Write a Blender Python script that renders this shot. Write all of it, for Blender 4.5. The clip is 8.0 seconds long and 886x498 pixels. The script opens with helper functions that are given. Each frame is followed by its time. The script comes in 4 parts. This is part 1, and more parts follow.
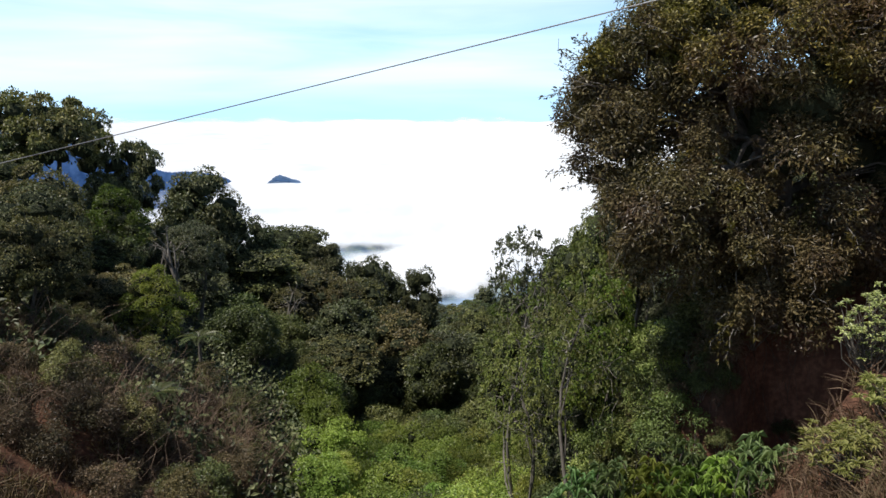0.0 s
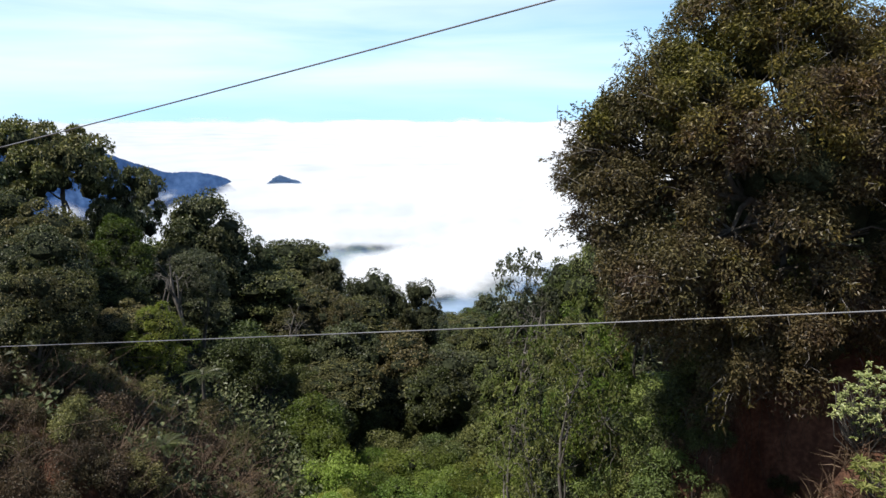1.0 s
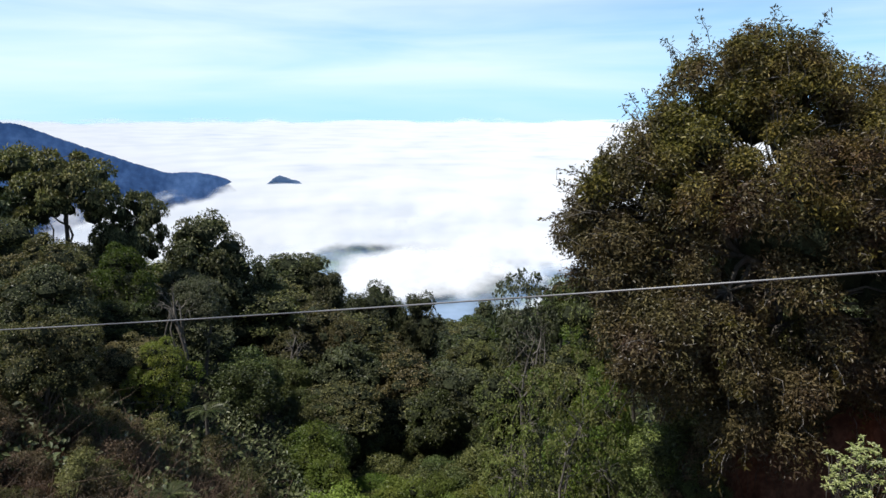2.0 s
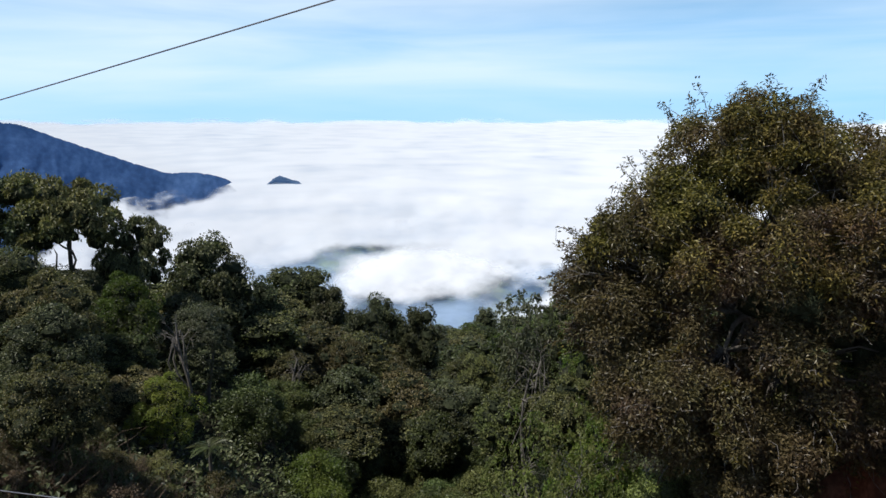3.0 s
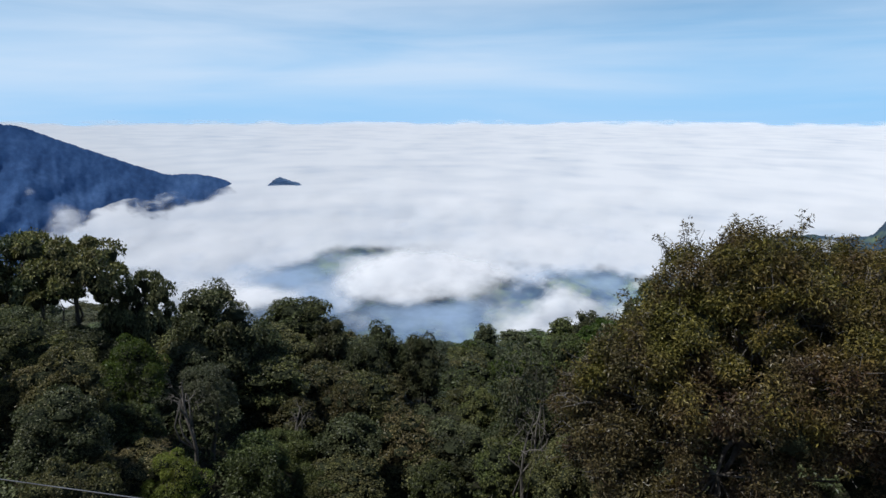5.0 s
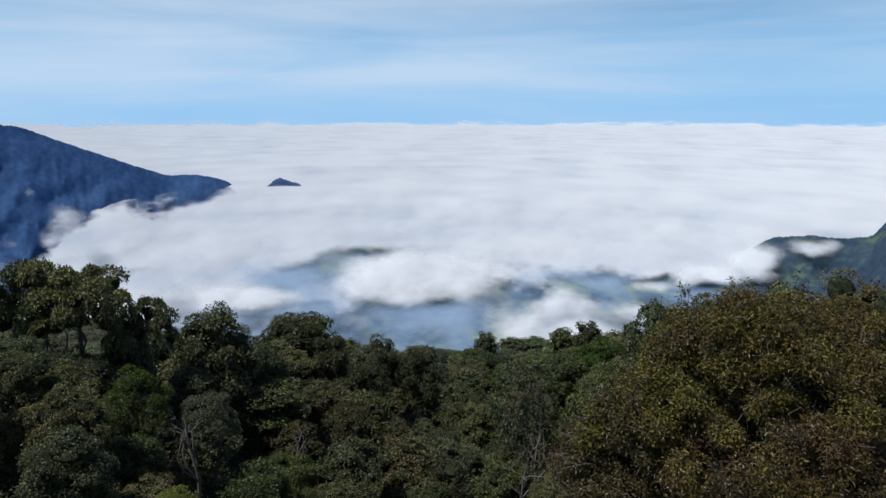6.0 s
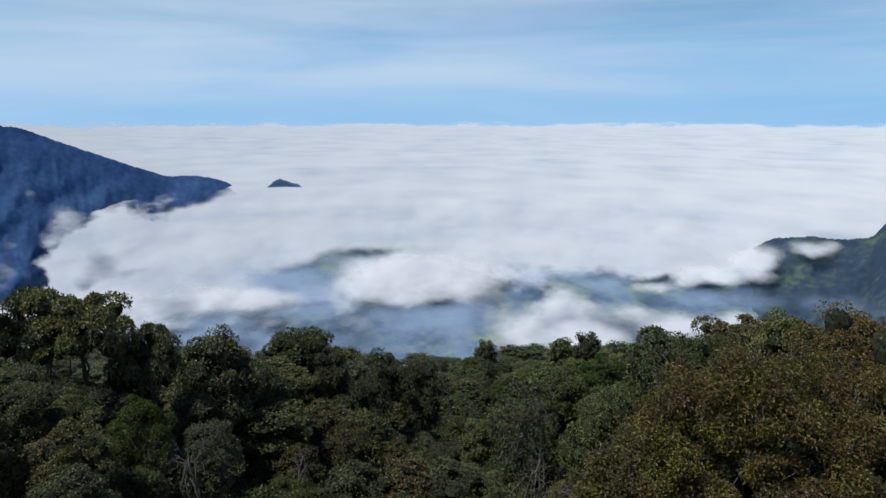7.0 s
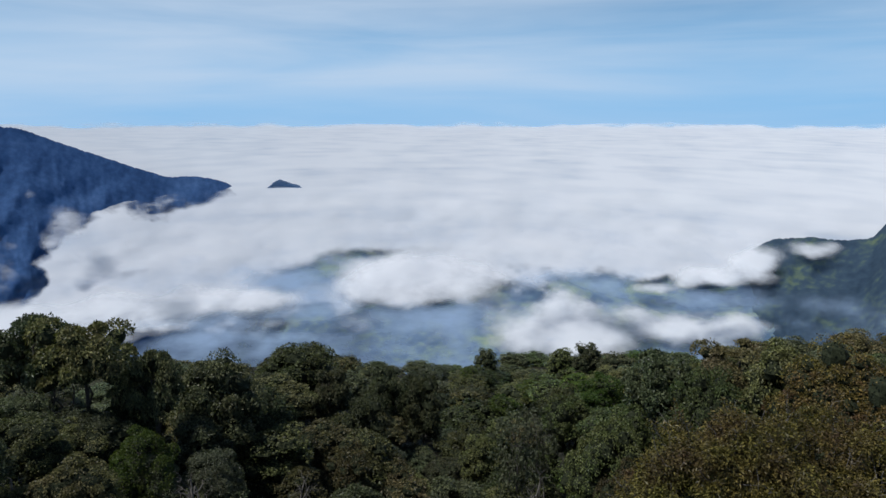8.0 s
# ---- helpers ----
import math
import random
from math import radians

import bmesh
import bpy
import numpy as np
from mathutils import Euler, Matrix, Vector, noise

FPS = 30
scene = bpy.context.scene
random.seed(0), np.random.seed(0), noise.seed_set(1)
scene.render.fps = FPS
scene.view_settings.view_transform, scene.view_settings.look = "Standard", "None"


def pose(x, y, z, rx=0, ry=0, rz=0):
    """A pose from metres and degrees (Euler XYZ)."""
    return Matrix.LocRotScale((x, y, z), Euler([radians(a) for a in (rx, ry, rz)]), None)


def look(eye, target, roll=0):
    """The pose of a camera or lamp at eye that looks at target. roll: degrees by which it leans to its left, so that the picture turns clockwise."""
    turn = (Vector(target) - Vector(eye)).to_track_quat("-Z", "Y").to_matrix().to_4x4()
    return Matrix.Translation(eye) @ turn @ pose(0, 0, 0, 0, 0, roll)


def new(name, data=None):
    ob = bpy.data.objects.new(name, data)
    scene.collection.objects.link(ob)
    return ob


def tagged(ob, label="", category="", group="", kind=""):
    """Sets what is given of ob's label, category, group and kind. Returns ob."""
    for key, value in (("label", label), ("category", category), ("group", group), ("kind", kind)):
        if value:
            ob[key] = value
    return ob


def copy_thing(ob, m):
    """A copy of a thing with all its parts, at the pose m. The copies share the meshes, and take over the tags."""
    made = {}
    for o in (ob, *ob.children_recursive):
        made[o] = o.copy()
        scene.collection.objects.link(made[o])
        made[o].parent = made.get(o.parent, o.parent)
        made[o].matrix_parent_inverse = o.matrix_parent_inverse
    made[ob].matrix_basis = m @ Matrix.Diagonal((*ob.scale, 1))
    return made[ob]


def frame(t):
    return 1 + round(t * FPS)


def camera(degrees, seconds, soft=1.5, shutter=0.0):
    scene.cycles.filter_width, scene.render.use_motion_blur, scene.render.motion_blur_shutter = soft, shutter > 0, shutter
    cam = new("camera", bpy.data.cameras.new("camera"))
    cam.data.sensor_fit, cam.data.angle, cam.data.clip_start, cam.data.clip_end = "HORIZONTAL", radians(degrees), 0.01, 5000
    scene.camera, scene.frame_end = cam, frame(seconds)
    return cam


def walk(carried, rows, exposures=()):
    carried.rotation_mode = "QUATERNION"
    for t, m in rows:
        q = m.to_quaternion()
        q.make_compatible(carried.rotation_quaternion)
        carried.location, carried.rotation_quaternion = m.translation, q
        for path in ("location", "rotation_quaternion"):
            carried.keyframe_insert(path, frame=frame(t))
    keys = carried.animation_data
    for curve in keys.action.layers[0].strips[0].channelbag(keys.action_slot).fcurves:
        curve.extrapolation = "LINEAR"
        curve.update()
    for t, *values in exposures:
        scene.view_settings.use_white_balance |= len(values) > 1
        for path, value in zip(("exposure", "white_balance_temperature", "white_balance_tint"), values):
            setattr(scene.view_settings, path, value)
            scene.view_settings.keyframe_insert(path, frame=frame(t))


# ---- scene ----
cam = camera(66.0, 8.0)
PITCH = -11.15
# seconds, metres risen, degrees tipped up
RISE = [(0.0, 0.02, 0.0), (0.5, 0.95, 0.0), (1.0, 1.89, 0.0), (1.5, 2.80, 0.0), (3.0, 5.58, 0.0), (3.5, 6.57, 0.0),
        (4.0, 7.59, 0.0), (4.5, 8.64, 0.03), (6.0, 11.78, 0.09), (6.5, 12.79, 0.11), (7.0, 13.83, 0.14), (7.5, 14.90, 0.16), (8.0, 15.98, 0.17)]
walk(cam, [(t, pose(-0.02 * z, 0.0, z, 90 + PITCH + tip, 0.0, 0.0)) for t, z, tip in RISE],
     exposures=[(0.0, 0.18, 6480, 10), (1.5, 0.03, 6350, 10), (3.5, -0.31, 6130, 10), (8.0, -0.77, 5900, 10)])

# ---------- light ----------
SUN_TO = Vector((-0.45, -0.17, 0.87)).normalized()
world = bpy.data.worlds.new("world")
scene.world = world
world.use_nodes = True
wt = world.node_tree
wt.nodes.clear()
w_out = wt.nodes.new("ShaderNodeOutputWorld")
w_bg = wt.nodes.new("ShaderNodeBackground")
w_sky = wt.nodes.new("ShaderNodeTexSky")
w_sky.sky_type, w_sky.sun_disc = "NISHITA", False
w_sky.sun_elevation = math.asin(SUN_TO.z)
w_sky.sun_rotation = math.atan2(SUN_TO.x, SUN_TO.y)
w_sky.altitude, w_sky.air_density, w_sky.dust_density, w_sky.ozone_density = 1500, 1.0, 0.15, 3.0
w_bg.inputs["Strength"].default_value = 0.096
# thin streaks of high cirrus, drawn out along the horizon
w_co = wt.nodes.new("ShaderNodeTexCoord")
w_map = wt.nodes.new("ShaderNodeMapping")
w_map.inputs["Scale"].default_value = (1.4, 1.4, 14.0)
w_map.inputs["Rotation"].default_value = (0.0, 0.05, 0.3)
w_n = wt.nodes.new("ShaderNodeTexNoise")
w_n.inputs["Scale"].default_value, w_n.inputs["Detail"].default_value = 1.3, 5.0
w_n.inputs["Distortion"].default_value = 0.35
w_ramp = wt.nodes.new("ShaderNodeValToRGB")
w_ramp.color_ramp.elements[0].position, w_ramp.color_ramp.elements[1].position = 0.34, 0.74
w_ramp.color_ramp.elements[0].color = (0.02, 0.02, 0.02, 1)
w_ramp.color_ramp.elements[1].color = (0.78, 0.78, 0.78, 1)
w_mix = wt.nodes.new("ShaderNodeMixRGB")
w_mix.inputs["Color2"].default_value = (10.6, 12.0, 13.4, 1)
wt.links.new(w_co.outputs["Generated"], w_map.inputs["Vector"])
wt.links.new(w_map.outputs["Vector"], w_n.inputs["Vector"])
w_side = wt.nodes.new("ShaderNodeSeparateXYZ")
w_bank = wt.nodes.new("ShaderNodeMapRange")
for k, value in (("From Min", -0.55), ("From Max", 0.45), ("To Min", 0.15), ("To Max", -0.07)):
    w_bank.inputs[k].default_value = value
w_add = wt.nodes.new("ShaderNodeMath")
wt.links.new(w_co.outputs["Generated"], w_side.inputs["Vector"])
wt.links.new(w_side.outputs["X"], w_bank.inputs["Value"])
wt.links.new(w_n.outputs["Fac"], w_add.inputs[0])
wt.links.new(w_bank.outputs[0], w_add.inputs[1])
wt.links.new(w_add.outputs[0], w_ramp.inputs["Fac"])
w_high = wt.nodes.new("ShaderNodeMapRange")
for k, value in (("From Min", 0.18), ("From Max", 0.5), ("To Min", 1.0), ("To Max", 0.12)):
    w_high.inputs[k].default_value = value
w_thin = wt.nodes.new("ShaderNodeMath")
w_thin.operation = "MULTIPLY"
wt.links.new(w_ramp.outputs["Color"], w_thin.inputs[0])
wt.links.new(w_high.outputs[0], w_thin.inputs[1])
w_clear = wt.nodes.new("ShaderNodeMapRange")
for k, value in (("From Min", 0.0), ("From Max", 0.07), ("To Min", 0.45), ("To Max", 1.0)):
    w_clear.inputs[k].default_value = value
w_thin2 = wt.nodes.new("ShaderNodeMath")
w_thin2.operation = "MULTIPLY"
wt.links.new(w_thin.outputs[0], w_thin2.inputs[0])
wt.links.new(w_clear.outputs[0], w_thin2.inputs[1])
wt.links.new(w_thin2.outputs[0], w_mix.inputs["Fac"])
# pale blue haze low over the horizon
w_sep = wt.nodes.new("ShaderNodeSeparateXYZ")
w_low = wt.nodes.new("ShaderNodeMapRange")
w_low.interpolation_type = "SMOOTHSTEP"
for k, value in (("From Min", 0.0), ("From Max", 0.32), ("To Min", 0.92), ("To Max", 0.0)):
    w_low.inputs[k].default_value = value
w_haze = wt.nodes.new("ShaderNodeMixRGB")
w_haze.inputs["Color2"].default_value = (5.0, 9.4, 13.9, 1)
wt.links.new(w_co.outputs["Generated"], w_sep.inputs["Vector"])
wt.links.new(w_sep.outputs["Z"], w_low.inputs["Value"])
wt.links.new(w_sep.outputs["Z"], w_high.inputs["Value"])
wt.links.new(w_sep.outputs["Z"], w_clear.inputs["Value"])
wt.links.new(w_low.outputs[0], w_haze.inputs["Fac"])
wt.links.new(w_sky.outputs["Color"], w_haze.inputs["Color1"])
wt.links.new(w_haze.outputs["Color"], w_mix.inputs["Color1"])
wt.links.new(w_mix.outputs["Color"], w_bg.inputs["Color"])
wt.links.new(w_bg.outputs["Background"], w_out.inputs["Surface"])

sun = new("sun", bpy.data.lights.new("sun", "SUN"))
sun.data.energy, sun.data.angle, sun.data.color = 5.0, radians(0.6), (1.0, 0.95, 0.87)
sun.matrix_basis = look(SUN_TO * 200, (0, 0, 0))


# ---------- shared helpers ----------
def hash2(ix, iy, seed):
    h = (ix.astype(np.int64) * 374761393 + iy.astype(np.int64) * 668265263 + seed * 974634353) & 0x7FFFFFFF
    h = ((h ^ (h >> 13)) * 1274126177) & 0x7FFFFFFF
    return ((h ^ (h >> 16)) & 0xFFFF) / 65535.0


def vnoise(x, y, seed=0):
    x, y = np.asarray(x, float), np.asarray(y, float)
    ix, iy = np.floor(x), np.floor(y)
    fx, fy = x - ix, y - iy
    fx, fy = fx * fx * (3 - 2 * fx), fy * fy * (3 - 2 * fy)
    a, b = hash2(ix, iy, seed), hash2(ix + 1, iy, seed)
    c, d = hash2(ix, iy + 1, seed), hash2(ix + 1, iy + 1, seed)
    return (a * (1 - fx) + b * fx) * (1 - fy) + (c * (1 - fx) + d * fx) * fy


def fbm(x, y, octaves=5, seed=0, gain=0.5):
    total, amp, norm = 0.0, 1.0, 0.0
    for k in range(octaves):
        total = total + amp * vnoise(np.asarray(x) * 2 ** k + 17.3 * k, np.asarray(y) * 2 ** k - 9.1 * k, seed + k)
        norm += amp
        amp *= gain
    return total / norm - 0.5


def smooth(a, b, x):
    t = np.clip((np.asarray(x, float) - a) / (b - a), 0, 1)
    return t * t * (3 - 2 * t)


def mesh_of(name, verts, faces, material, shaded_smooth=False):
    me = bpy.data.meshes.new(name)
    verts, faces = np.asarray(verts, np.float32), np.asarray(faces, np.int32)
    n = faces.shape[1]
    me.vertices.add(len(verts))
    me.vertices.foreach_set("co", verts.ravel())
    me.loops.add(faces.size)
    me.loops.foreach_set("vertex_index", faces.ravel())
    me.polygons.add(len(faces))
    me.polygons.foreach_set("loop_start", np.arange(0, faces.size, n, dtype=np.int32))
    me.update(calc_edges=True)
    me.validate()
    me.materials.append(material)
    me.shade_smooth() if shaded_smooth else me.shade_flat()
    return me


def part_of(name, me, parent, label=""):
    ob = new(name, me)
    ob.parent = parent
    return tagged(ob, label)


def grid_faces(rows, cols):
    i = np.arange(rows - 1)[:, None] * cols + np.arange(cols - 1)[None, :]
    i = i.ravel()
    return np.stack([i, i + 1, i + cols + 1, i + cols], 1)


def tube(path, radii, sides=6):
    """Verts and quads of a tapered tube along a path."""
    path, radii = np.asarray(path, float), np.asarray(radii, float)
    n = len(path)
    tang = np.gradient(path, axis=0)
    tang /= np.linalg.norm(tang, axis=1, keepdims=True) + 1e-9
    ref = np.where(np.abs(tang[:, 2:3]) > 0.9, np.array([[1.0, 0, 0]]), np.array([[0, 0, 1.0]]))
    u = np.cross(tang, ref)
    u /= np.linalg.norm(u, axis=1, keepdims=True) + 1e-9
    v = np.cross(tang, u)
    ang = np.linspace(0, 2 * np.pi, sides, endpoint=False)
    ring = (u[:, None, :] * np.cos(ang)[None, :, None] + v[:, None, :] * np.sin(ang)[None, :, None])
    verts = (path[:, None, :] + ring * radii[:, None, None]).reshape(-1, 3)
    faces = []
    for i in range(n - 1):
        for j in range(sides):
            k = (j + 1) % sides
            faces.append((i * sides + j, i * sides + k, (i + 1) * sides + k, (i + 1) * sides + j))
    return verts, np.array(faces)


def joined(pieces):
    verts, faces, at = [], [], 0
    for v, f in pieces:
        verts.append(v)
        faces.append(np.asarray(f) + at)
        at += len(v)
    return np.concatenate(verts), np.concatenate(faces)


def bend(a, b, rng, sag=0.15, n=6):
    """A crooked line from a to b."""
    a, b = np.asarray(a, float), np.asarray(b, float)
    t = np.linspace(0, 1, n)[:, None]
    line = a + (b - a) * t
    length = np.linalg.norm(b - a)
    side = rng.normal(size=3) * length * sag * 0.5
    return line + np.sin(np.pi * t) * side + np.sin(2 * np.pi * t) * rng.normal(size=3) * length * sag * 0.25 * (t < 1)


# ---------- materials ----------
def nodes_of(name):
    m = bpy.data.materials.new(name)
    m.use_nodes = True
    nt = m.node_tree
    nt.nodes.clear()
    return m, nt, nt.nodes.new("ShaderNodeOutputMaterial")


def ramp_of(nt, stops):
    r = nt.nodes.new("ShaderNodeValToRGB")
    el = r.color_ramp.elements
    while len(el) < len(stops):
        el.new(0.5)
    for e, (p, c) in zip(el, stops):
        e.position, e.color = p, (*c, 1)
    return r


def leaf_material(name, dark, mid, light, through_light=0.15, gloss=0.40, patch=0.25, patch_tone=(0.085, 0.07, 0.04), hue_drift=0.10):
    """Leaves: each leaf has its own tone, each plant its own cast, with browner patches."""
    m, nt, out = nodes_of(name)
    L = nt.links.new
    geo = nt.nodes.new("ShaderNodeNewGeometry")
    info = nt.nodes.new("ShaderNodeObjectInfo")
    ramp = ramp_of(nt, [(0.0, dark), (0.55, mid), (1.0, light)])
    L(geo.outputs["Random Per Island"], ramp.inputs["Fac"])
    co = nt.nodes.new("ShaderNodeTexCoord")
    n1 = nt.nodes.new("ShaderNodeTexNoise")
    n1.inputs["Scale"].default_value, n1.inputs["Detail"].default_value = 0.55, 3.0
    L(co.outputs["Object"], n1.inputs["Vector"])
    pr = ramp_of(nt, [(0.45, (0, 0, 0)), (0.75, (patch, patch, patch))])
    L(n1.outputs["Fac"], pr.inputs["Fac"])
    mix = nt.nodes.new("ShaderNodeMixRGB")
    mix.inputs["Color2"].default_value = (*patch_tone, 1)
    L(pr.outputs["Color"], mix.inputs["Fac"])
    L(ramp.outputs["Color"], mix.inputs["Color1"])
    hsv = nt.nodes.new("ShaderNodeHueSaturation")
    hue = nt.nodes.new("ShaderNodeMapRange")
    hue.inputs["To Min"].default_value, hue.inputs["To Max"].default_value = 0.458, 0.522
    val = nt.nodes.new("ShaderNodeMapRange")
    val.inputs["To Min"].default_value, val.inputs["To Max"].default_value = 0.56, 1.42
    sat = nt.nodes.new("ShaderNodeMath")
    sat.operation = "MULTIPLY"
    sat.inputs[1].default_value = 7.31
    fr = nt.nodes.new("ShaderNodeMath")
    fr.operation = "FRACT"
    L(info.outputs["Random"], hue.inputs["Value"])
    L(info.outputs["Random"], sat.inputs[0])
    L(sat.outputs[0], fr.inputs[0])
    L(fr.outputs[0], val.inputs["Value"])
    # the cast also drifts from bough to bough
    n3 = nt.nodes.new("ShaderNodeTexNoise")
    n3.inputs["Scale"].default_value, n3.inputs["Detail"].default_value = 0.33, 2.0
    L(co.outputs["Object"], n3.inputs["Vector"])
    drift = nt.nodes.new("ShaderNodeMath")
    drift.operation = "MULTIPLY_ADD"
    drift.inputs[1].default_value, drift.inputs[2].default_value = hue_drift, -hue_drift / 2
    L(n3.outputs["Fac"], drift.inputs[0])
    both = nt.nodes.new("ShaderNodeMath")
    L(hue.outputs[0], both.inputs[0])
    L(drift.outputs[0], both.inputs[1])
    L(both.outputs[0], hsv.inputs["Hue"])
    hsv.inputs["Saturation"].default_value = 0.98
    L(val.outputs[0], hsv.inputs["Value"])
    L(mix.outputs["Color"], hsv.inputs["Color"])
    b = nt.nodes.new("ShaderNodeBsdfPrincipled")
    b.inputs["Roughness"].default_value = gloss
    b.inputs["Specular IOR Level"].default_value = 0.24
    L(hsv.outputs["Color"], b.inputs["Base Color"])
    tr = nt.nodes.new("ShaderNodeBsdfTranslucent")
    tint = nt.nodes.new("ShaderNodeMixRGB")
    tint.blend_type, tint.inputs["Fac"].default_value = "MULTIPLY", 1.0
    tint.inputs["Color2"].default_value = (1.1, 1.25, 0.45, 1)
    L(hsv.outputs["Color"], tint.inputs["Color1"])
    L(tint.outputs["Color"], tr.inputs["Color"])
    ms = nt.nodes.new("ShaderNodeMixShader")
    ms.inputs["Fac"].default_value = through_light
    L(b.outputs["BSDF"], ms.inputs[1])
    L(tr.outputs["BSDF"], ms.inputs[2])
    L(ms.outputs["Shader"], out.inputs["Surface"])
    return m


def rough_material(name, stops, scale=1.5, fine=14.0, bump=0.5, rough=0.9, stretch=(1, 1, 1)):
    """Earth, bark and the like: colour at two scales, and relief."""
    m, nt, out = nodes_of(name)
    L = nt.links.new
    co = nt.nodes.new("ShaderNodeTexCoord")
    mp = nt.nodes.new("ShaderNodeMapping")
    mp.inputs["Scale"].default_value = stretch
    L(co.outputs["Object"], mp.inputs["Vector"])
    n1, n2 = nt.nodes.new("ShaderNodeTexNoise"), nt.nodes.new("ShaderNodeTexNoise")
    n1.inputs["Scale"].default_value, n1.inputs["Detail"].default_value = scale, 6.0
    n2.inputs["Scale"].default_value, n2.inputs["Detail"].default_value = fine, 8.0
    L(mp.outputs["Vector"], n1.inputs["Vector"])
    L(mp.outputs["Vector"], n2.inputs["Vector"])
    mx = nt.nodes.new("ShaderNodeMath")
    mx.operation = "MULTIPLY_ADD"
    mx.inputs[1].default_value = 0.45
    sc = nt.nodes.new("ShaderNodeMath")
    sc.operation = "MULTIPLY"
    sc.inputs[1].default_value = 0.55
    L(n1.outputs["Fac"], sc.inputs[0])
    L(n2.outputs["Fac"], mx.inputs[0])
    L(sc.outputs[0], mx.inputs[2])
    ramp = ramp_of(nt, stops)
    L(mx.outputs[0], ramp.inputs["Fac"])
    b = nt.nodes.new("ShaderNodeBsdfPrincipled")
    b.inputs["Roughness"].default_value = rough
    b.inputs["Specular IOR Level"].default_value = 0.15
    bp = nt.nodes.new("ShaderNodeBump")
    bp.inputs["Strength"].default_value, bp.inputs["Distance"].default_value = bump, 0.15
    L(mx.outputs[0], bp.inputs["Height"])
    L(bp.outputs["Normal"], b.inputs["Normal"])
    L(ramp.outputs["Color"], b.inputs["Base Color"])
    L(b.outputs["BSDF"], out.inputs["Surface"])
    return m


def wooded(m):
    """Under the trees, away from the raw banks, leaf litter hides the red earth."""
    nt = m.node_tree
    L = nt.links.new
    b = next(n for n in nt.nodes if n.type == "BSDF_PRINCIPLED")
    earth = b.inputs["Base Color"].links[0].from_socket
    co = nt.nodes.new("ShaderNodeTexCoord")
    sep = nt.nodes.new("ShaderNodeSeparateXYZ")
    n = nt.nodes.new("ShaderNodeTexNoise")
    n.inputs["Scale"].default_value, n.inputs["Detail"].default_value = 0.5, 6.0
    L(co.outputs["Object"], sep.inputs["Vector"])
    L(co.outputs["Object"], n.inputs["Vector"])
    ad = nt.nodes.new("ShaderNodeMath")
    ad.operation = "MULTIPLY_ADD"
    ad.inputs[1].default_value = 8.0
    L(n.outputs["Fac"], ad.inputs[0])
    L(sep.outputs["Y"], ad.inputs[2])
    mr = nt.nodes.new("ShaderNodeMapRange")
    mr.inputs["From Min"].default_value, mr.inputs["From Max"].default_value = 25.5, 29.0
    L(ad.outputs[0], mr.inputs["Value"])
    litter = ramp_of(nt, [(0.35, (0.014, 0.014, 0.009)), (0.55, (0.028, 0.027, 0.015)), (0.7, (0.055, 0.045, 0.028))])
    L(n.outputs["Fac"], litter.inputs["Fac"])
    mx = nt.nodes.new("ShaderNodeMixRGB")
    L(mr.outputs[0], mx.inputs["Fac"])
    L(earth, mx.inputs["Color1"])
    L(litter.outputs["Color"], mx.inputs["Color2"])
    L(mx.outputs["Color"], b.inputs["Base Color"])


EARTH = rough_material("red_earth", [(0.3, (0.045, 0.024, 0.016)), (0.5, (0.110, 0.054, 0.034)), (0.7, (0.26, 0.130, 0.080))], 0.7, 6.0, 0.8)
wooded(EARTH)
BARK = rough_material("grey_bark", [(0.3, (0.05, 0.042, 0.035)), (0.55, (0.13, 0.115, 0.095)), (0.75, (0.26, 0.24, 0.21))], 2.0, 12.0, 0.6, 0.85, (1, 1, 0.25))
PALE_BARK = rough_material("pale_bark", [(0.3, (0.10, 0.088, 0.075)), (0.55, (0.20, 0.18, 0.155)), (0.75, (0.34, 0.31, 0.27))], 2.0, 12.0, 0.4, 0.8, (1, 1, 0.3))
DARK_LEAF = leaf_material("dark_green_leaf", (0.036, 0.046, 0.023), (0.078, 0.093, 0.040), (0.179, 0.194, 0.091))
MID_LEAF = leaf_material("mid_green_leaf", (0.040, 0.053, 0.016), (0.079, 0.101, 0.029), (0.176, 0.202, 0.070))
OLIVE_LEAF = leaf_material("olive_leaf", (0.061, 0.063, 0.023), (0.121, 0.121, 0.040), (0.261, 0.250, 0.092), patch=0.45)
BROWN_LEAF = leaf_material("russet_leaf", (0.047, 0.038, 0.022), (0.118, 0.089, 0.047), (0.233, 0.177, 0.096), patch=0.7)
LIME_LEAF = leaf_material("lime_leaf", (0.057, 0.091, 0.017), (0.120, 0.177, 0.031), (0.213, 0.267, 0.058), 0.35, patch=0.2)
SHRUB_LEAF = leaf_material("fresh_green_leaf", (0.110, 0.152, 0.030), (0.175, 0.245, 0.042), (0.265, 0.352, 0.085), 0.3, patch=0.3, patch_tone=(0.07, 0.12, 0.04))
PALE_LEAF = leaf_material("pale_scrub_leaf", (0.143, 0.188, 0.051), (0.208, 0.266, 0.072), (0.309, 0.370, 0.117), 0.3, patch=0.4, patch_tone=(0.16, 0.13, 0.08))
GREY_LEAF = leaf_material("grey_green_leaf", (0.053, 0.063, 0.037), (0.090, 0.102, 0.058), (0.152, 0.169, 0.101), 0.2, 0.4)
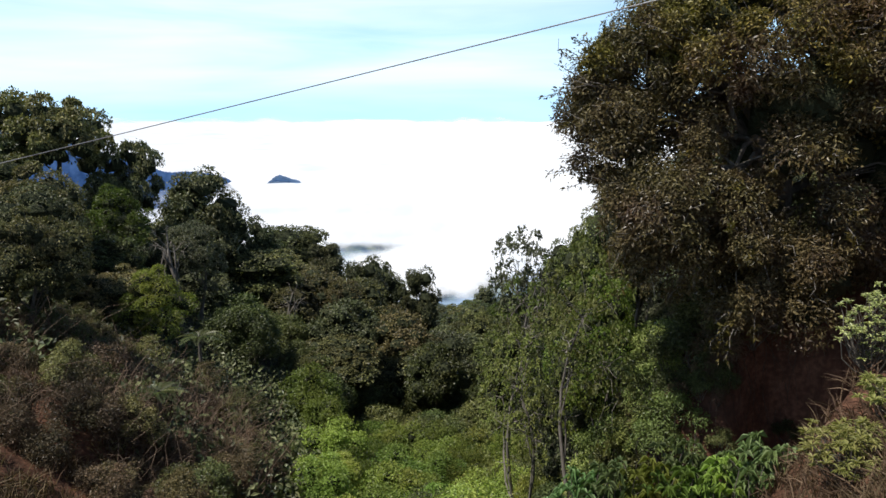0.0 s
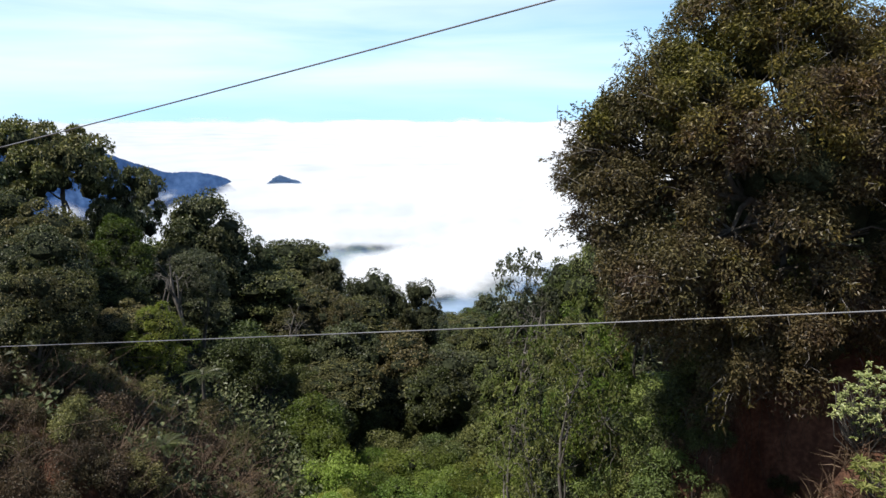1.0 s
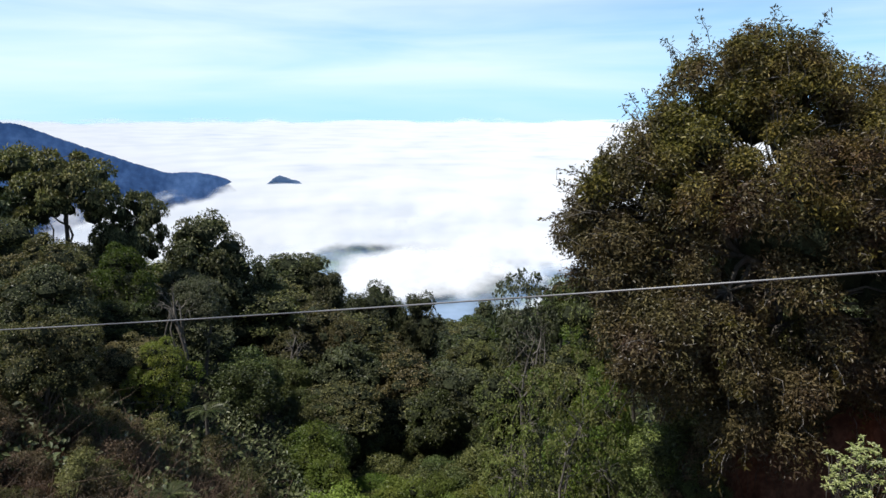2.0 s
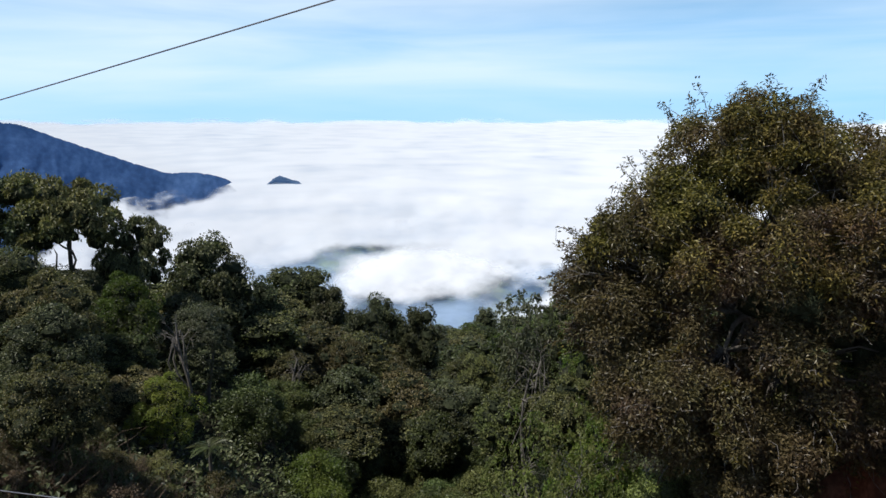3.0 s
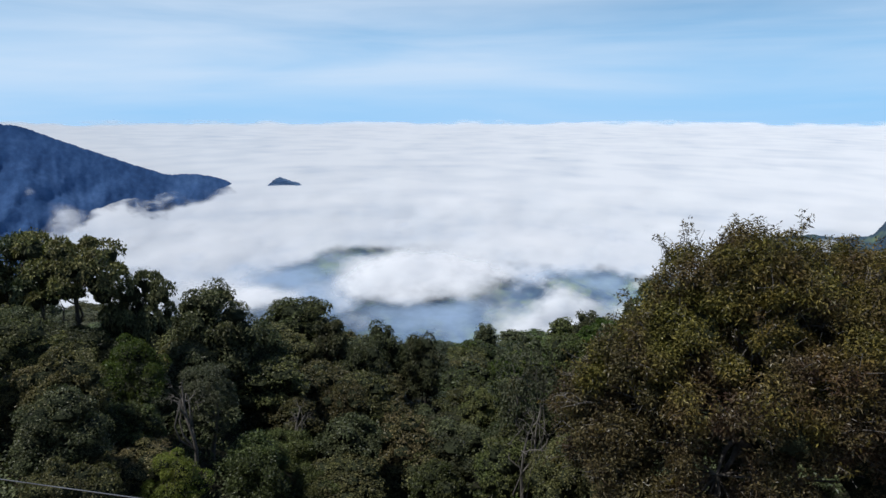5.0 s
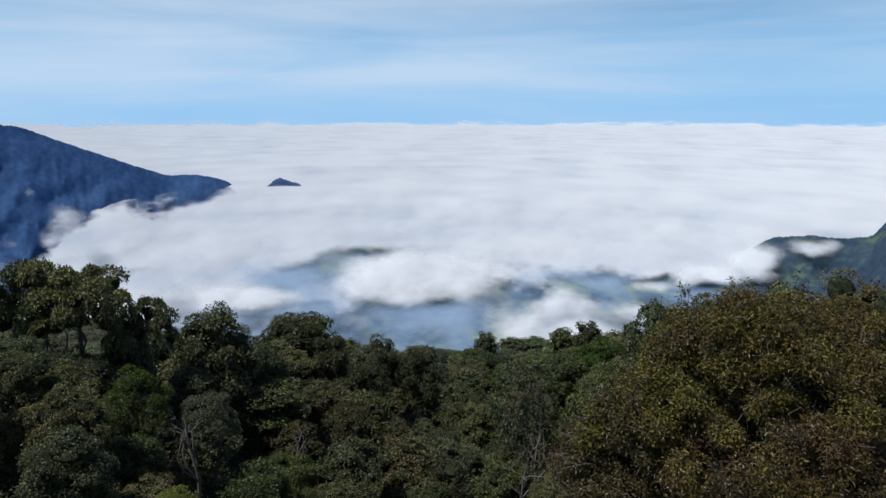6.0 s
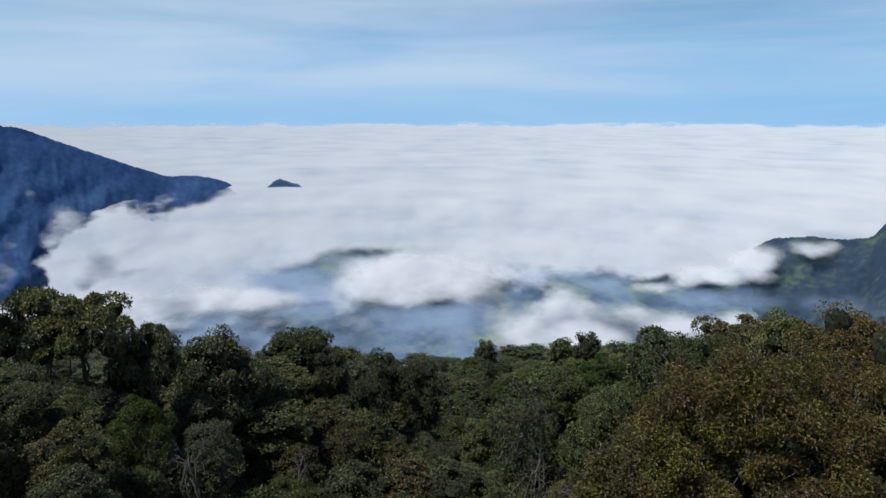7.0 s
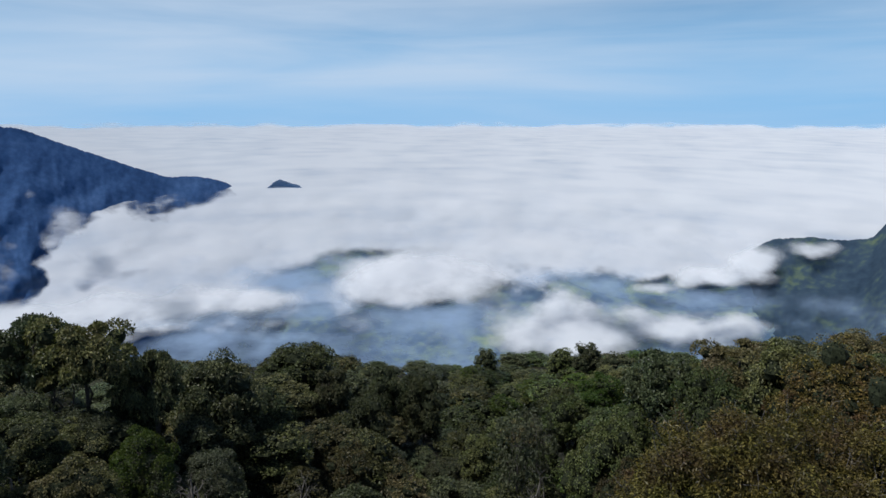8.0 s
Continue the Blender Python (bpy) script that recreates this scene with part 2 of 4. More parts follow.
DRY_LEAF = leaf_material("dry_grass_blade", (0.081, 0.057, 0.030), (0.176, 0.128, 0.068), (0.324, 0.250, 0.135), 0.2, 0.7, 0.5, (0.10, 0.055, 0.03))
BIG_LEAF = leaf_material("leathery_olive_leaf", (0.027, 0.020, 0.008), (0.073, 0.054, 0.020), (0.176, 0.135, 0.060), 0.12, 0.36, 0.85, (0.070, 0.036, 0.028), 0.08)
YELLOW_LEAF = leaf_material("yellow_olive_leaf", (0.037, 0.035, 0.007), (0.101, 0.090, 0.016), (0.299, 0.250, 0.056), 0.2, 0.40, 0.75, (0.10, 0.058, 0.036), 0.09)
# near-black green for the crown cores: the shade between leaves, put into colour
INNER = rough_material("crown_core_shade", [(0.3, (0.020, 0.024, 0.012)), (0.5, (0.034, 0.040, 0.020)), (0.7, (0.06, 0.064, 0.034))], 3.0, 18.0, 1.0)

# ---------- the land ----------
def land(x, y):
    """Height of the ground: a gully that falls away ahead, between a spur on either hand."""
    x, y = np.asarray(x, float), np.asarray(y, float)
    yy = np.maximum(y, 2.0)
    bed = -8 - 18 * (1 - np.exp(-(yy - 8) / 22)) - 0.22 * np.log1p(np.exp((yy - 45) / 6)) * 6
    fade = np.exp(-(np.maximum(yy - 78, 0) / 42) ** 2)
    dl = np.maximum(-3 - 0.03 * yy - x, 0)
    left = (17 * (1 - np.exp(-dl / 15)) + 0.12 * np.maximum(dl - 25, 0)) * (0.12 + 0.88 * fade) * smooth(8, 17, y)
    hollow = smooth(19.8, 18.8, y + 0.5 * np.sin(x * 1.7)) * smooth(14.2, 15.2, y)
    dr = np.maximum(x - 4 - 0.045 * yy - 5.0 * hollow, 0)
    right = 16 * (1 - np.exp(-dr / 9)) * (0.25 + 0.75 * fade)
    near = smooth(8, 1, y)
    h = (bed + left + right) * (1 - near) + near * (-7.6 + 0.04 * x)
    h = h + 5.0 * np.exp(-((x - 9.2) / 3.6) ** 2 - ((y - 21.7) / 2.2) ** 2) * (1 - hollow)
    h = h - 1.0 * smooth(15.0, 13.4, y) * smooth(5.5, 7.0, x) * smooth(6, 9, y)
    h = h + 1.5 * np.exp(-((x - 10.2) / 1.5) ** 2 - ((y - 14.8) / 0.9) ** 2)
    # a raw scarp in the bank on the other hand
    scarp = smooth(-7.2, -8.0, x) * smooth(19.5, 18.6, y + 0.8 * np.sin(x)) * smooth(-17, -14, x) * smooth(12, 14, y)
    h = h - 1.6 * scarp
    rough = 1.5 * fbm(x / 9, y / 9, 4, 3) + 0.5 * fbm(x / 1.7, y / 1.7, 4, 8)
    h = h + rough * smooth(0, 12, y)
    return h - 0.62 * np.maximum(y - 185, 0)


gx = np.concatenate([np.linspace(-900, -100, 14)[:-1], np.linspace(-100, -26, 30)[:-1], np.arange(-26, 26, 0.45), np.linspace(26, 100, 30), np.linspace(100, 900, 14)[1:]])
gy = np.concatenate([np.linspace(-300, -10, 14)[:-1], np.arange(-10, 46, 0.45), np.linspace(46, 200, 80), np.linspace(200, 2300, 30)[1:]])
GX, GY = np.meshgrid(gx, gy)
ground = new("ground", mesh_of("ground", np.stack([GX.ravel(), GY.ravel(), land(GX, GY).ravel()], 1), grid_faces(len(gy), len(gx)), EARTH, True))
tagged(ground, "steep red-brown earth hillside falling into a wooded gully", "hillside", kind="structure")


# ---------- the far valley, its hills and the sea of cloud ----------
def polar(az, el, r):
    """A place r metres off, by bearing and elevation in degrees, seen from over the hillside."""
    a, e = np.radians(az), np.radians(el)
    return np.stack([r * np.sin(a), r * np.cos(a), 8 + r * np.tan(e)], -1)


def sheet_range(el):
    return 4700 + 100 * el


def swell_of(az, el):
    """The long swell of the cloud, in metres towards us."""
    return 70 * fbm(az / 3.6, el / 1.8, 3, 78, 0.4) * smooth(-3, -9, el)


# aerial haze is put into these far colours, bluer than the woods and fields
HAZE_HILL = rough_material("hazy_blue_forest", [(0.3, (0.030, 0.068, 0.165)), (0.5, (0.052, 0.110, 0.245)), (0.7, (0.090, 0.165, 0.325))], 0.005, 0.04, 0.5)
PALE_HILL = rough_material("pale_hazed_forest", [(0.3, (0.15, 0.23, 0.36)), (0.5, (0.20, 0.29, 0.43)), (0.7, (0.26, 0.35, 0.49))], 0.004, 0.03, 0.3)
DIM_HILL = rough_material("dim_hazed_forest", [(0.36, (0.030, 0.052, 0.080)), (0.50, (0.044, 0.072, 0.105)), (0.58, (0.070, 0.105, 0.105)), (0.66, (0.12, 0.16, 0.10))], 0.005, 0.03, 0.3)
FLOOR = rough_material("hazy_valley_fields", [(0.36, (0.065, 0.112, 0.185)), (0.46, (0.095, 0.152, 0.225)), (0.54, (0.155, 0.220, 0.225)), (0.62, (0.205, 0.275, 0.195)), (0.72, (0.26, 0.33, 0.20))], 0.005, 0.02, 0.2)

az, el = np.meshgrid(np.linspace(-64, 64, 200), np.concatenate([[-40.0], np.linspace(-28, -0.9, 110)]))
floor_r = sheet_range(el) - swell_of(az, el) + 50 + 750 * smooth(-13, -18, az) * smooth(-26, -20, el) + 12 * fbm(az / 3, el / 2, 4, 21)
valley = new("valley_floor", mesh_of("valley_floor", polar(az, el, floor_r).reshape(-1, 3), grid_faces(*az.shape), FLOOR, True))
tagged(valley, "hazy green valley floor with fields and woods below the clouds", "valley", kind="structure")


def far_hill(name, label, crest, depth, r_top, lean, seed, lumps=0.25, cover=None, rugged=1.0):
    """A far wooded hill: its crest line by bearing and elevation, and the slope that runs down towards us."""
    c_az, c_el = zip(*crest)
    a = np.linspace(c_az[0], c_az[-1], 520)
    top = np.interp(a, c_az, c_el)
    k = np.ones(9) / 9
    top = np.convolve(np.pad(top, 4, mode="edge"), k, "valid") + 0.10 * fbm(a * 2.2, a * 0, 4, seed)
    treeline = 0.13 * fbm(a * 9.0, a * 0, 3, seed + 9, 0.7)
    t = np.linspace(0, 1, 60)
    A, T = np.meshgrid(a, t)
    E = top[None, :] - depth * T + treeline[None, :] * np.maximum(1 - T * depth / 0.5, 0)
    gullies = np.abs(fbm(A / 2.6 + T * depth / 5, T * depth / 3.0, 5, seed + 3)) * 70 * rugged * np.minimum(T * 8, 1)
    R = r_top - lean * depth * T + gullies - lumps * 60
    v = polar(A, E, R).reshape(-1, 3)
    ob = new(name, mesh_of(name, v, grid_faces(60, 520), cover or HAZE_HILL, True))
    return tagged(ob, label, "mountain", kind="structure")


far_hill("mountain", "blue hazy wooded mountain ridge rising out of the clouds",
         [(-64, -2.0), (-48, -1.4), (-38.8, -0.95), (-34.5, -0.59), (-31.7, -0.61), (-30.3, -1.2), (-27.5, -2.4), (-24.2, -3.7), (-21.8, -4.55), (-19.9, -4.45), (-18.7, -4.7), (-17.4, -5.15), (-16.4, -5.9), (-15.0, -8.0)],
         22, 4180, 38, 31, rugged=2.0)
far_hill("hill_islet", "small haze-blue hilltop standing out of the clouds",
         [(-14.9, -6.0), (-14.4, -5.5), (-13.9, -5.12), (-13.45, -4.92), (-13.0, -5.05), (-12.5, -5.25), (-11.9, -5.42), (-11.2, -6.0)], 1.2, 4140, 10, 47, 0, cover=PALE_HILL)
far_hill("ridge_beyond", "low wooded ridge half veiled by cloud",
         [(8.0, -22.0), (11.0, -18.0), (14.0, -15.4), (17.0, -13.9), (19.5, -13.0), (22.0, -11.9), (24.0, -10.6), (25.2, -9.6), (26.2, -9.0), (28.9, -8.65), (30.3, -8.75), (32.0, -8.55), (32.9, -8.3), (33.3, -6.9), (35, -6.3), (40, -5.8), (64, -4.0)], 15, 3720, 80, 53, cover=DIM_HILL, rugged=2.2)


def cloud_material(name, thin, mid, thick):
    """Cloud: white, scattering, and open where its cover is thin; streak tints it greyer, as soft shading."""
    m, nt, out = nodes_of(name)
    L = nt.links.new
    at = nt.nodes.new("ShaderNodeAttribute")
    at.attribute_name = "cover"
    co = nt.nodes.new("ShaderNodeTexCoord")
    n = nt.nodes.new("ShaderNodeTexNoise")
    n.inputs["Scale"].default_value, n.inputs["Detail"].default_value, n.inputs["Roughness"].default_value = 0.007, 6.0, 0.55
    L(co.outputs["Object"], n.inputs["Vector"])
    ad = nt.nodes.new("ShaderNodeMath")
    ad.operation = "MULTIPLY_ADD"
    ad.inputs[1].default_value = 0.95
    L(n.outputs["Fac"], ad.inputs[0])
    L(at.outputs["Fac"], ad.inputs[2])
    mr = nt.nodes.new("ShaderNodeMapRange")
    mr.interpolation_type = "SMOOTHSTEP"
    mr.inputs["From Min"].default_value, mr.inputs["From Max"].default_value = 0.26, 1.45
    L(ad.outputs[0], mr.inputs["Value"])
    d = nt.nodes.new("ShaderNodeBsdfDiffuse")
    t = nt.nodes.new("ShaderNodeBsdfTranslucent")
    st = nt.nodes.new("ShaderNodeAttribute")
    st.attribute_name = "streak"
    tone = ramp_of(nt, [(0.25, thin), (0.5, mid), (0.72, thick)])
    L(st.outputs["Fac"], tone.inputs["Fac"])
    L(tone.outputs["Color"], d.inputs["Color"])
    L(tone.outputs["Color"], t.inputs["Color"])
    mt = nt.nodes.new("ShaderNodeMixShader")
    mt.inputs["Fac"].default_value = 0.22
    L(d.outputs[0], mt.inputs[1])
    L(t.outputs[0], mt.inputs[2])
    tp = nt.nodes.new("ShaderNodeBsdfTransparent")
    ms = nt.nodes.new("ShaderNodeMixShader")
    L(mr.outputs[0], ms.inputs["Fac"])
    L(tp.outputs[0], ms.inputs[1])
    L(mt.outputs[0], ms.inputs[2])
    L(ms.outputs[0], out.inputs["Surface"])
    return m


CLOUD = cloud_material("cloud", (0.58, 0.64, 0.72), (0.80, 0.82, 0.845), (0.90, 0.905, 0.91))
MIST = cloud_material("mist", (0.33, 0.44, 0.60), (0.40, 0.52, 0.69), (0.51, 0.62, 0.77))
MOUNTAIN_CREST = ([-64, -48, -38.8, -34.5, -31.7, -30.3, -27.5, -24.2, -21.8, -19.9, -17.4, -16.4, -15], [-2.0, -1.4, -0.95, -0.59, -0.61, -1.2, -2.4, -3.7, -4.55, -4.45, -5.15, -5.9, -8.0])
# where the cloud laps up against the mountain
LAP = ([-64, -36, -33, -31.5, -30.2, -29, -27.8, -26.5, -25, -22, -19, -17, -16, -14.6, -14], [-15, -14.6, -13.6, -12.0, -10.0, -8.2, -6.9, -6.3, -6.7, -6.5, -6.1, -5.7, -5.3, -4.0, 2.0])
# the lower shore of the unbroken cloud, by bearing
SHORE = ([-64, -34, -22.6, -14, -9, -4, 2, 5.6, 10, 17, 22, 24.5, 25.4, 26.2, 28, 30.3, 32.9, 34, 40, 64], [-15.9, -15.9, -16.1, -16.0, -16.0, -15.3, -14.5, -13.6, -13.3, -12.8, -12.5, -12.0, -11.2, -10.4, -10.0, -10.1, -9.8, -8.0, -7.2, -5.4])
# rifts and heaps in the cloud: bearing, elevation, half widths in degrees, weight
RIFTS = [(-13.0, -13.2, 3.4, 1.05, 1.45), (-10.4, -12.4, 2.8, 0.9, 1.25), (-7.0, -11.3, 3.8, 0.8, 1.35), (-25.0, -11.8, 1.3, 0.55, 0.7), (-21.6, -12.1, 1.5, 0.7, 0.6),
         (-11.0, -15.3, 2.4, 0.35, 0.7), (13.6, -13.7, 2.4, 0.55, 0.8), (0.5, -10.9, 5.5, 0.6, 0.45), (7.5, -12.2, 4.5, 0.7, 0.45), (-2.0, -15.9, 6.0, 0.7, 0.6)]
HEAPS = [(-2.6, -12.6, 4.6, 1.6, 1.0), (-6.4, -13.8, 3.0, 1.3, 0.9), (2.0, -13.4, 3.6, 1.7, 0.8), (-3.0, -14.8, 5.0, 1.2, 0.7), (10.3, -15.9, 2.6, 2.3, 0.9), (7.4, -18.0, 3.6, 2.0, 0.85),
         (13.0, -17.6, 4.0, 2.2, 0.9), (20.5, -16.5, 4.6, 1.4, 0.9), (24.6, -15.6, 2.2, 1.0, 0.85), (16.6, -15.8, 1.8, 1.1, 0.6), (4.6, -16.4, 1.8, 1.8, 0.4)]
FOGS = [(-33.0, -14.4, 3.6, 1.7, 1.0), (-26.8, -14.3, 3.4, 1.4, 0.95), (-20.5, -14.4, 3.8, 1.4, 0.95), (-15.6, -14.7, 3.0, 1.1, 0.8), (29.0, -9.6, 2.1, 0.75, 0.75), (-28.9, -7.6, 1.5, 1.6, 0.6),
        (-34.4, -8.4, 0.9, 2.0, 0.7), (-30.4, -8.8, 1.1, 0.7, 0.5), (-7.4, -16.8, 3.0, 1.1, 0.5), (-1.0, -18.2, 2.6, 1.4, 0.35), (-31.6, -5.3, 0.7, 0.5, 0.4), (-14.0, -16.7, 4.0, 0.7, 0.5), (-24.0, -16.4, 3.5, 0.5, 0.45), (25.0, -10.9, 1.9, 1.5, 0.95), (21.6, -12.3, 2.6, 0.9, 0.95), (17.5, -13.4, 2.2, 0.6, 0.7)]


def heaped(a, e, shapes):
    """Soft union of rounded heaps, 0 to 1."""
    left_open = 1.0
    for b_az, b_el, b_w, b_h, b_s in shapes:
        left_open = left_open * (1 - b_s * np.exp(-(((a - b_az) / b_w) ** 2 + ((e - b_el) / b_h) ** 2) ** 1.2))
    return 1 - left_open


def cloud_sheet(name, label, cover, streak, az, el, r, stuff=CLOUD):
    me = mesh_of(name, polar(az, el, r).reshape(-1, 3), grid_faces(*az.shape), stuff, True)
    me.attributes.new("cover", "FLOAT", "POINT").data.foreach_set("value", cover.ravel().astype(np.float32))
    me.attributes.new("streak", "FLOAT", "POINT").data.foreach_set("value", streak.ravel().astype(np.float32))
    return tagged(new(name, me), label, "cloud", kind="structure")


az, el = np.meshgrid(np.linspace(-50, 50, 440), -0.28 - 24 * np.linspace(0, 1, 260) ** 1.25)
dip = -el + 0.5
pu, pv = np.radians(az) / np.radians(dip) * 3.2, 1 / np.radians(dip) * 1.3
wisp = fbm(pu * 0.5, pv * 0.6, 5, 61, 0.5)
lump = fbm(az / 2.7, el / 1.7, 6, 77, 0.55)
swell = fbm(az / 3.6, el / 1.8, 3, 78, 0.4)
ja, je = az + 2.0 * fbm(az / 2.4, el / 1.3, 5, 5, 0.5), el + 1.0 * fbm(az / 2.4, el / 1.3, 5, 15, 0.5)
cover = -0.75 + 2.1 * smooth(-1.7, 1.5, je - np.interp(ja, *SHORE) + 2.2 * lump) - sum(w * np.exp(-((ja - a) / b) ** 2 - ((je - e) / h) ** 2) for a, e, b, h, w in RIFTS)
cover = cover + 0.5 * lump * smooth(-8, -13, el)
crest = np.interp(az, *MOUNTAIN_CREST)
cover = cover - 2.0 * smooth(-1.6, 1.3, (je + (0.6 + 4.2 * smooth(-19, -24, az)) * (lump + 0.4 * wisp) - np.interp(ja, *LAP)) / (0.6 + 0.6 * smooth(-19, -25, az))) * (1 - smooth(-0.55, -0.12, el - crest))
# the sea's soft grey shading goes into its tone, greyer lower down
streak = 0.63 + (0.5 * fbm(pu * 0.45, pv * 1.0, 4, 91, 0.42) + 0.25 * lump + 0.25 * swell) * smooth(-0.3, -1.6, el) - 0.15 * smooth(-5.0, -10.5, el)
cover = cover - 1.9 * smooth(-0.95, -0.25, el + 0.55 * fbm(az / 2.0, el * 3, 4, 33))
cloud_sheet("cloud_sea", "white sea of cloud filling the valley, torn open in places", cover, streak, az, el, sheet_range(el) - swell_of(az, el))

# nearer billows that stand up out of it
az, el = np.meshgrid(np.linspace(-42, 42, 420), np.linspace(-4.2, -22, 200))
billow = fbm(az / 2.2, el / 1.2, 5, 177, 0.5)
puff = fbm(az / 2.0, el / 1.2, 3, 178, 0.4)
ja, je = az + 1.6 * fbm(az / 1.8, el / 1.1, 5, 105, 0.5), el + 0.85 * fbm(az / 1.8, el / 1.1, 5, 115, 0.5)
heap = np.maximum(heaped(ja, je, HEAPS), heaped(ja + 0.9 * billow, je + 0.6 * billow, FOGS))
cover = 1.75 * heap - 0.62 + 0.7 * billow * (1 - 0.6 * heap)
streak = 0.72 + 0.35 * billow
# torn wisps along the mountain's flank
torn = fbm(az / 1.9 + el / 3, el / 1.5, 6, 141, 0.6)
cover = np.maximum(cover, (-0.46 + 1.7 * torn) - 1.5 * (1 - smooth(-22, -26, az)) - 1.5 * (1 - smooth(-4.8, -7.5, el)))
cloud_sheet("cloud_bank", "billowing white cloud banks standing up out of the cloud sea", cover, streak, az, el, sheet_range(el) - swell_of(az, el) - 55 - 245 * smooth(-20, -24, az) - 75 * smooth(21, 24, az) - 55 * heap - 20 * puff)

# thin mist that hangs over the valley in front of all that, tinted blue as aerial haze
az, el = np.meshgrid(np.linspace(-50, 50, 220), np.linspace(-6.0, -23, 90))
veil = fbm(az / 5, el / 2.2, 5, 277, 0.55)
ja, je = az + 3 * fbm(az / 3, el / 1.5, 4, 205, 0.6), el + 1.2 * fbm(az / 3, el / 1.5, 4, 215, 0.6)
# the last four lie over the rifts and lighten them as haze would
MISTS = [(29.5, -9.9, 2.6, 0.6, 0.75), (25.0, -13.0, 3.0, 3.0, 0.22), (-31.5, -12.0, 3.0, 1.4, 0.25), (10.0, -17.5, 9.0, 2.0, 0.35), (-15.0, -15.5, 16.0, 1.6, 0.35), (-33.0, -8.0, 1.0, 1.5, 0.5),
         (-12.0, -12.9, 3.8, 1.3, 0.30), (-7.0, -11.3, 3.6, 0.9, 0.30), (14.0, -13.4, 5.0, 0.9, 0.35), (0.0, -16.2, 7.0, 1.4, 0.3)]
cover = -0.30 + 0.6 * veil + 0.42 * smooth(-9, -14, el) + 0.24 * smooth(-11.5, -14, el) + sum(s * np.exp(-((ja - a) / w) ** 2 - ((je - e) / h) ** 2) for a, e, w, h, s in MISTS)
cover = cover - 0.6 * smooth(-9.0, -6.5, el) - 0.35 * smooth(-24, -29, az) - 0.4 * smooth(23, 27, az) - 1.1 * heaped(az, el, HEAPS + FOGS)
cloud_sheet("valley_mist", "thin mist over the valley, tinted blue as aerial haze", cover, 0.40 + 0.4 * veil, az, el, sheet_range(el) - 480, MIST)

# ---------- plants ----------
def leaves(points, face, length, width, rng, droop=0.25, ruffle=0.30):
    """Folded pointed leaves, two triangles each, whose upper sides turn towards face."""
    n = len(points)
    nrm = face + rng.normal(size=(n, 3)) * ruffle
    nrm /= np.linalg.norm(nrm, axis=1, keepdims=True) + 1e-9
    d = np.cross(nrm, rng.normal(size=(n, 3))) + face * 0.35
    d[:, 2] -= droop
    d /= np.linalg.norm(d, axis=1, keepdims=True) + 1e-9
    s = np.cross(d, nrm)
    s /= np.linalg.norm(s, axis=1, keepdims=True) + 1e-9
    nrm = np.cross(s, d)
    L = (length * rng.uniform(0.65, 1.35, n))[:, None]
    W = (width * rng.uniform(0.7, 1.3, n))[:, None]
    base, tip = points, points + d * L - np.array([0, 0, 1.0]) * L * 0.12
    mid = points + d * L * 0.45
    a, b = mid + s * W * 0.5 + nrm * W * 0.16, mid - s * W * 0.5 + nrm * W * 0.16
    verts = np.stack([base, a, tip, b], 1).reshape(-1, 3)
    i = np.arange(n)[:, None] * 4
    faces = np.concatenate([i + np.array([[0, 1, 2]]), i + np.array([[0, 2, 3]])], 1).reshape(-1, 3)
    return verts, faces


def clump_leaves(centres, radii, per, length, width, rng, flat=0.75, droop=0.25, tufts=13, loose=0.2, whole=0.6):
    """Leaves in loose tufts over the outside of many lobes."""
    n = len(centres)
    way = rng.normal(size=(n, tufts, 3))
    way[:, :, 2] += 0.35
    way /= np.linalg.norm(way, axis=2, keepdims=True)
    tuft = centres[:, None, :] + way * (radii[:, None, None] * rng.uniform(0.82, 1.0, (n, tufts, 1))) * np.array([1, 1, flat])
    each = max(per // tufts, 1)
    t = np.repeat(tuft.reshape(-1, 3), each, 0)
    w = np.repeat(way.reshape(-1, 3), each, 0)
    r = np.repeat(np.repeat(radii, tufts), each)[:, None]
    off = rng.normal(size=t.shape)
    off /= np.linalg.norm(off, axis=1, keepdims=True)
    p = t + off * r * 0.32 * rng.random((len(t), 1)) ** 0.5
    far = rng.random(len(t)) < loose
    p[far] += w[far] * r[far] * 0.16
    crown = p - centres.mean(0)
    crown /= np.linalg.norm(crown, axis=1, keepdims=True) + 1e-9
    return leaves(p, w * 0.6 + off * 0.35 + crown * whole, length, width, rng, droop)


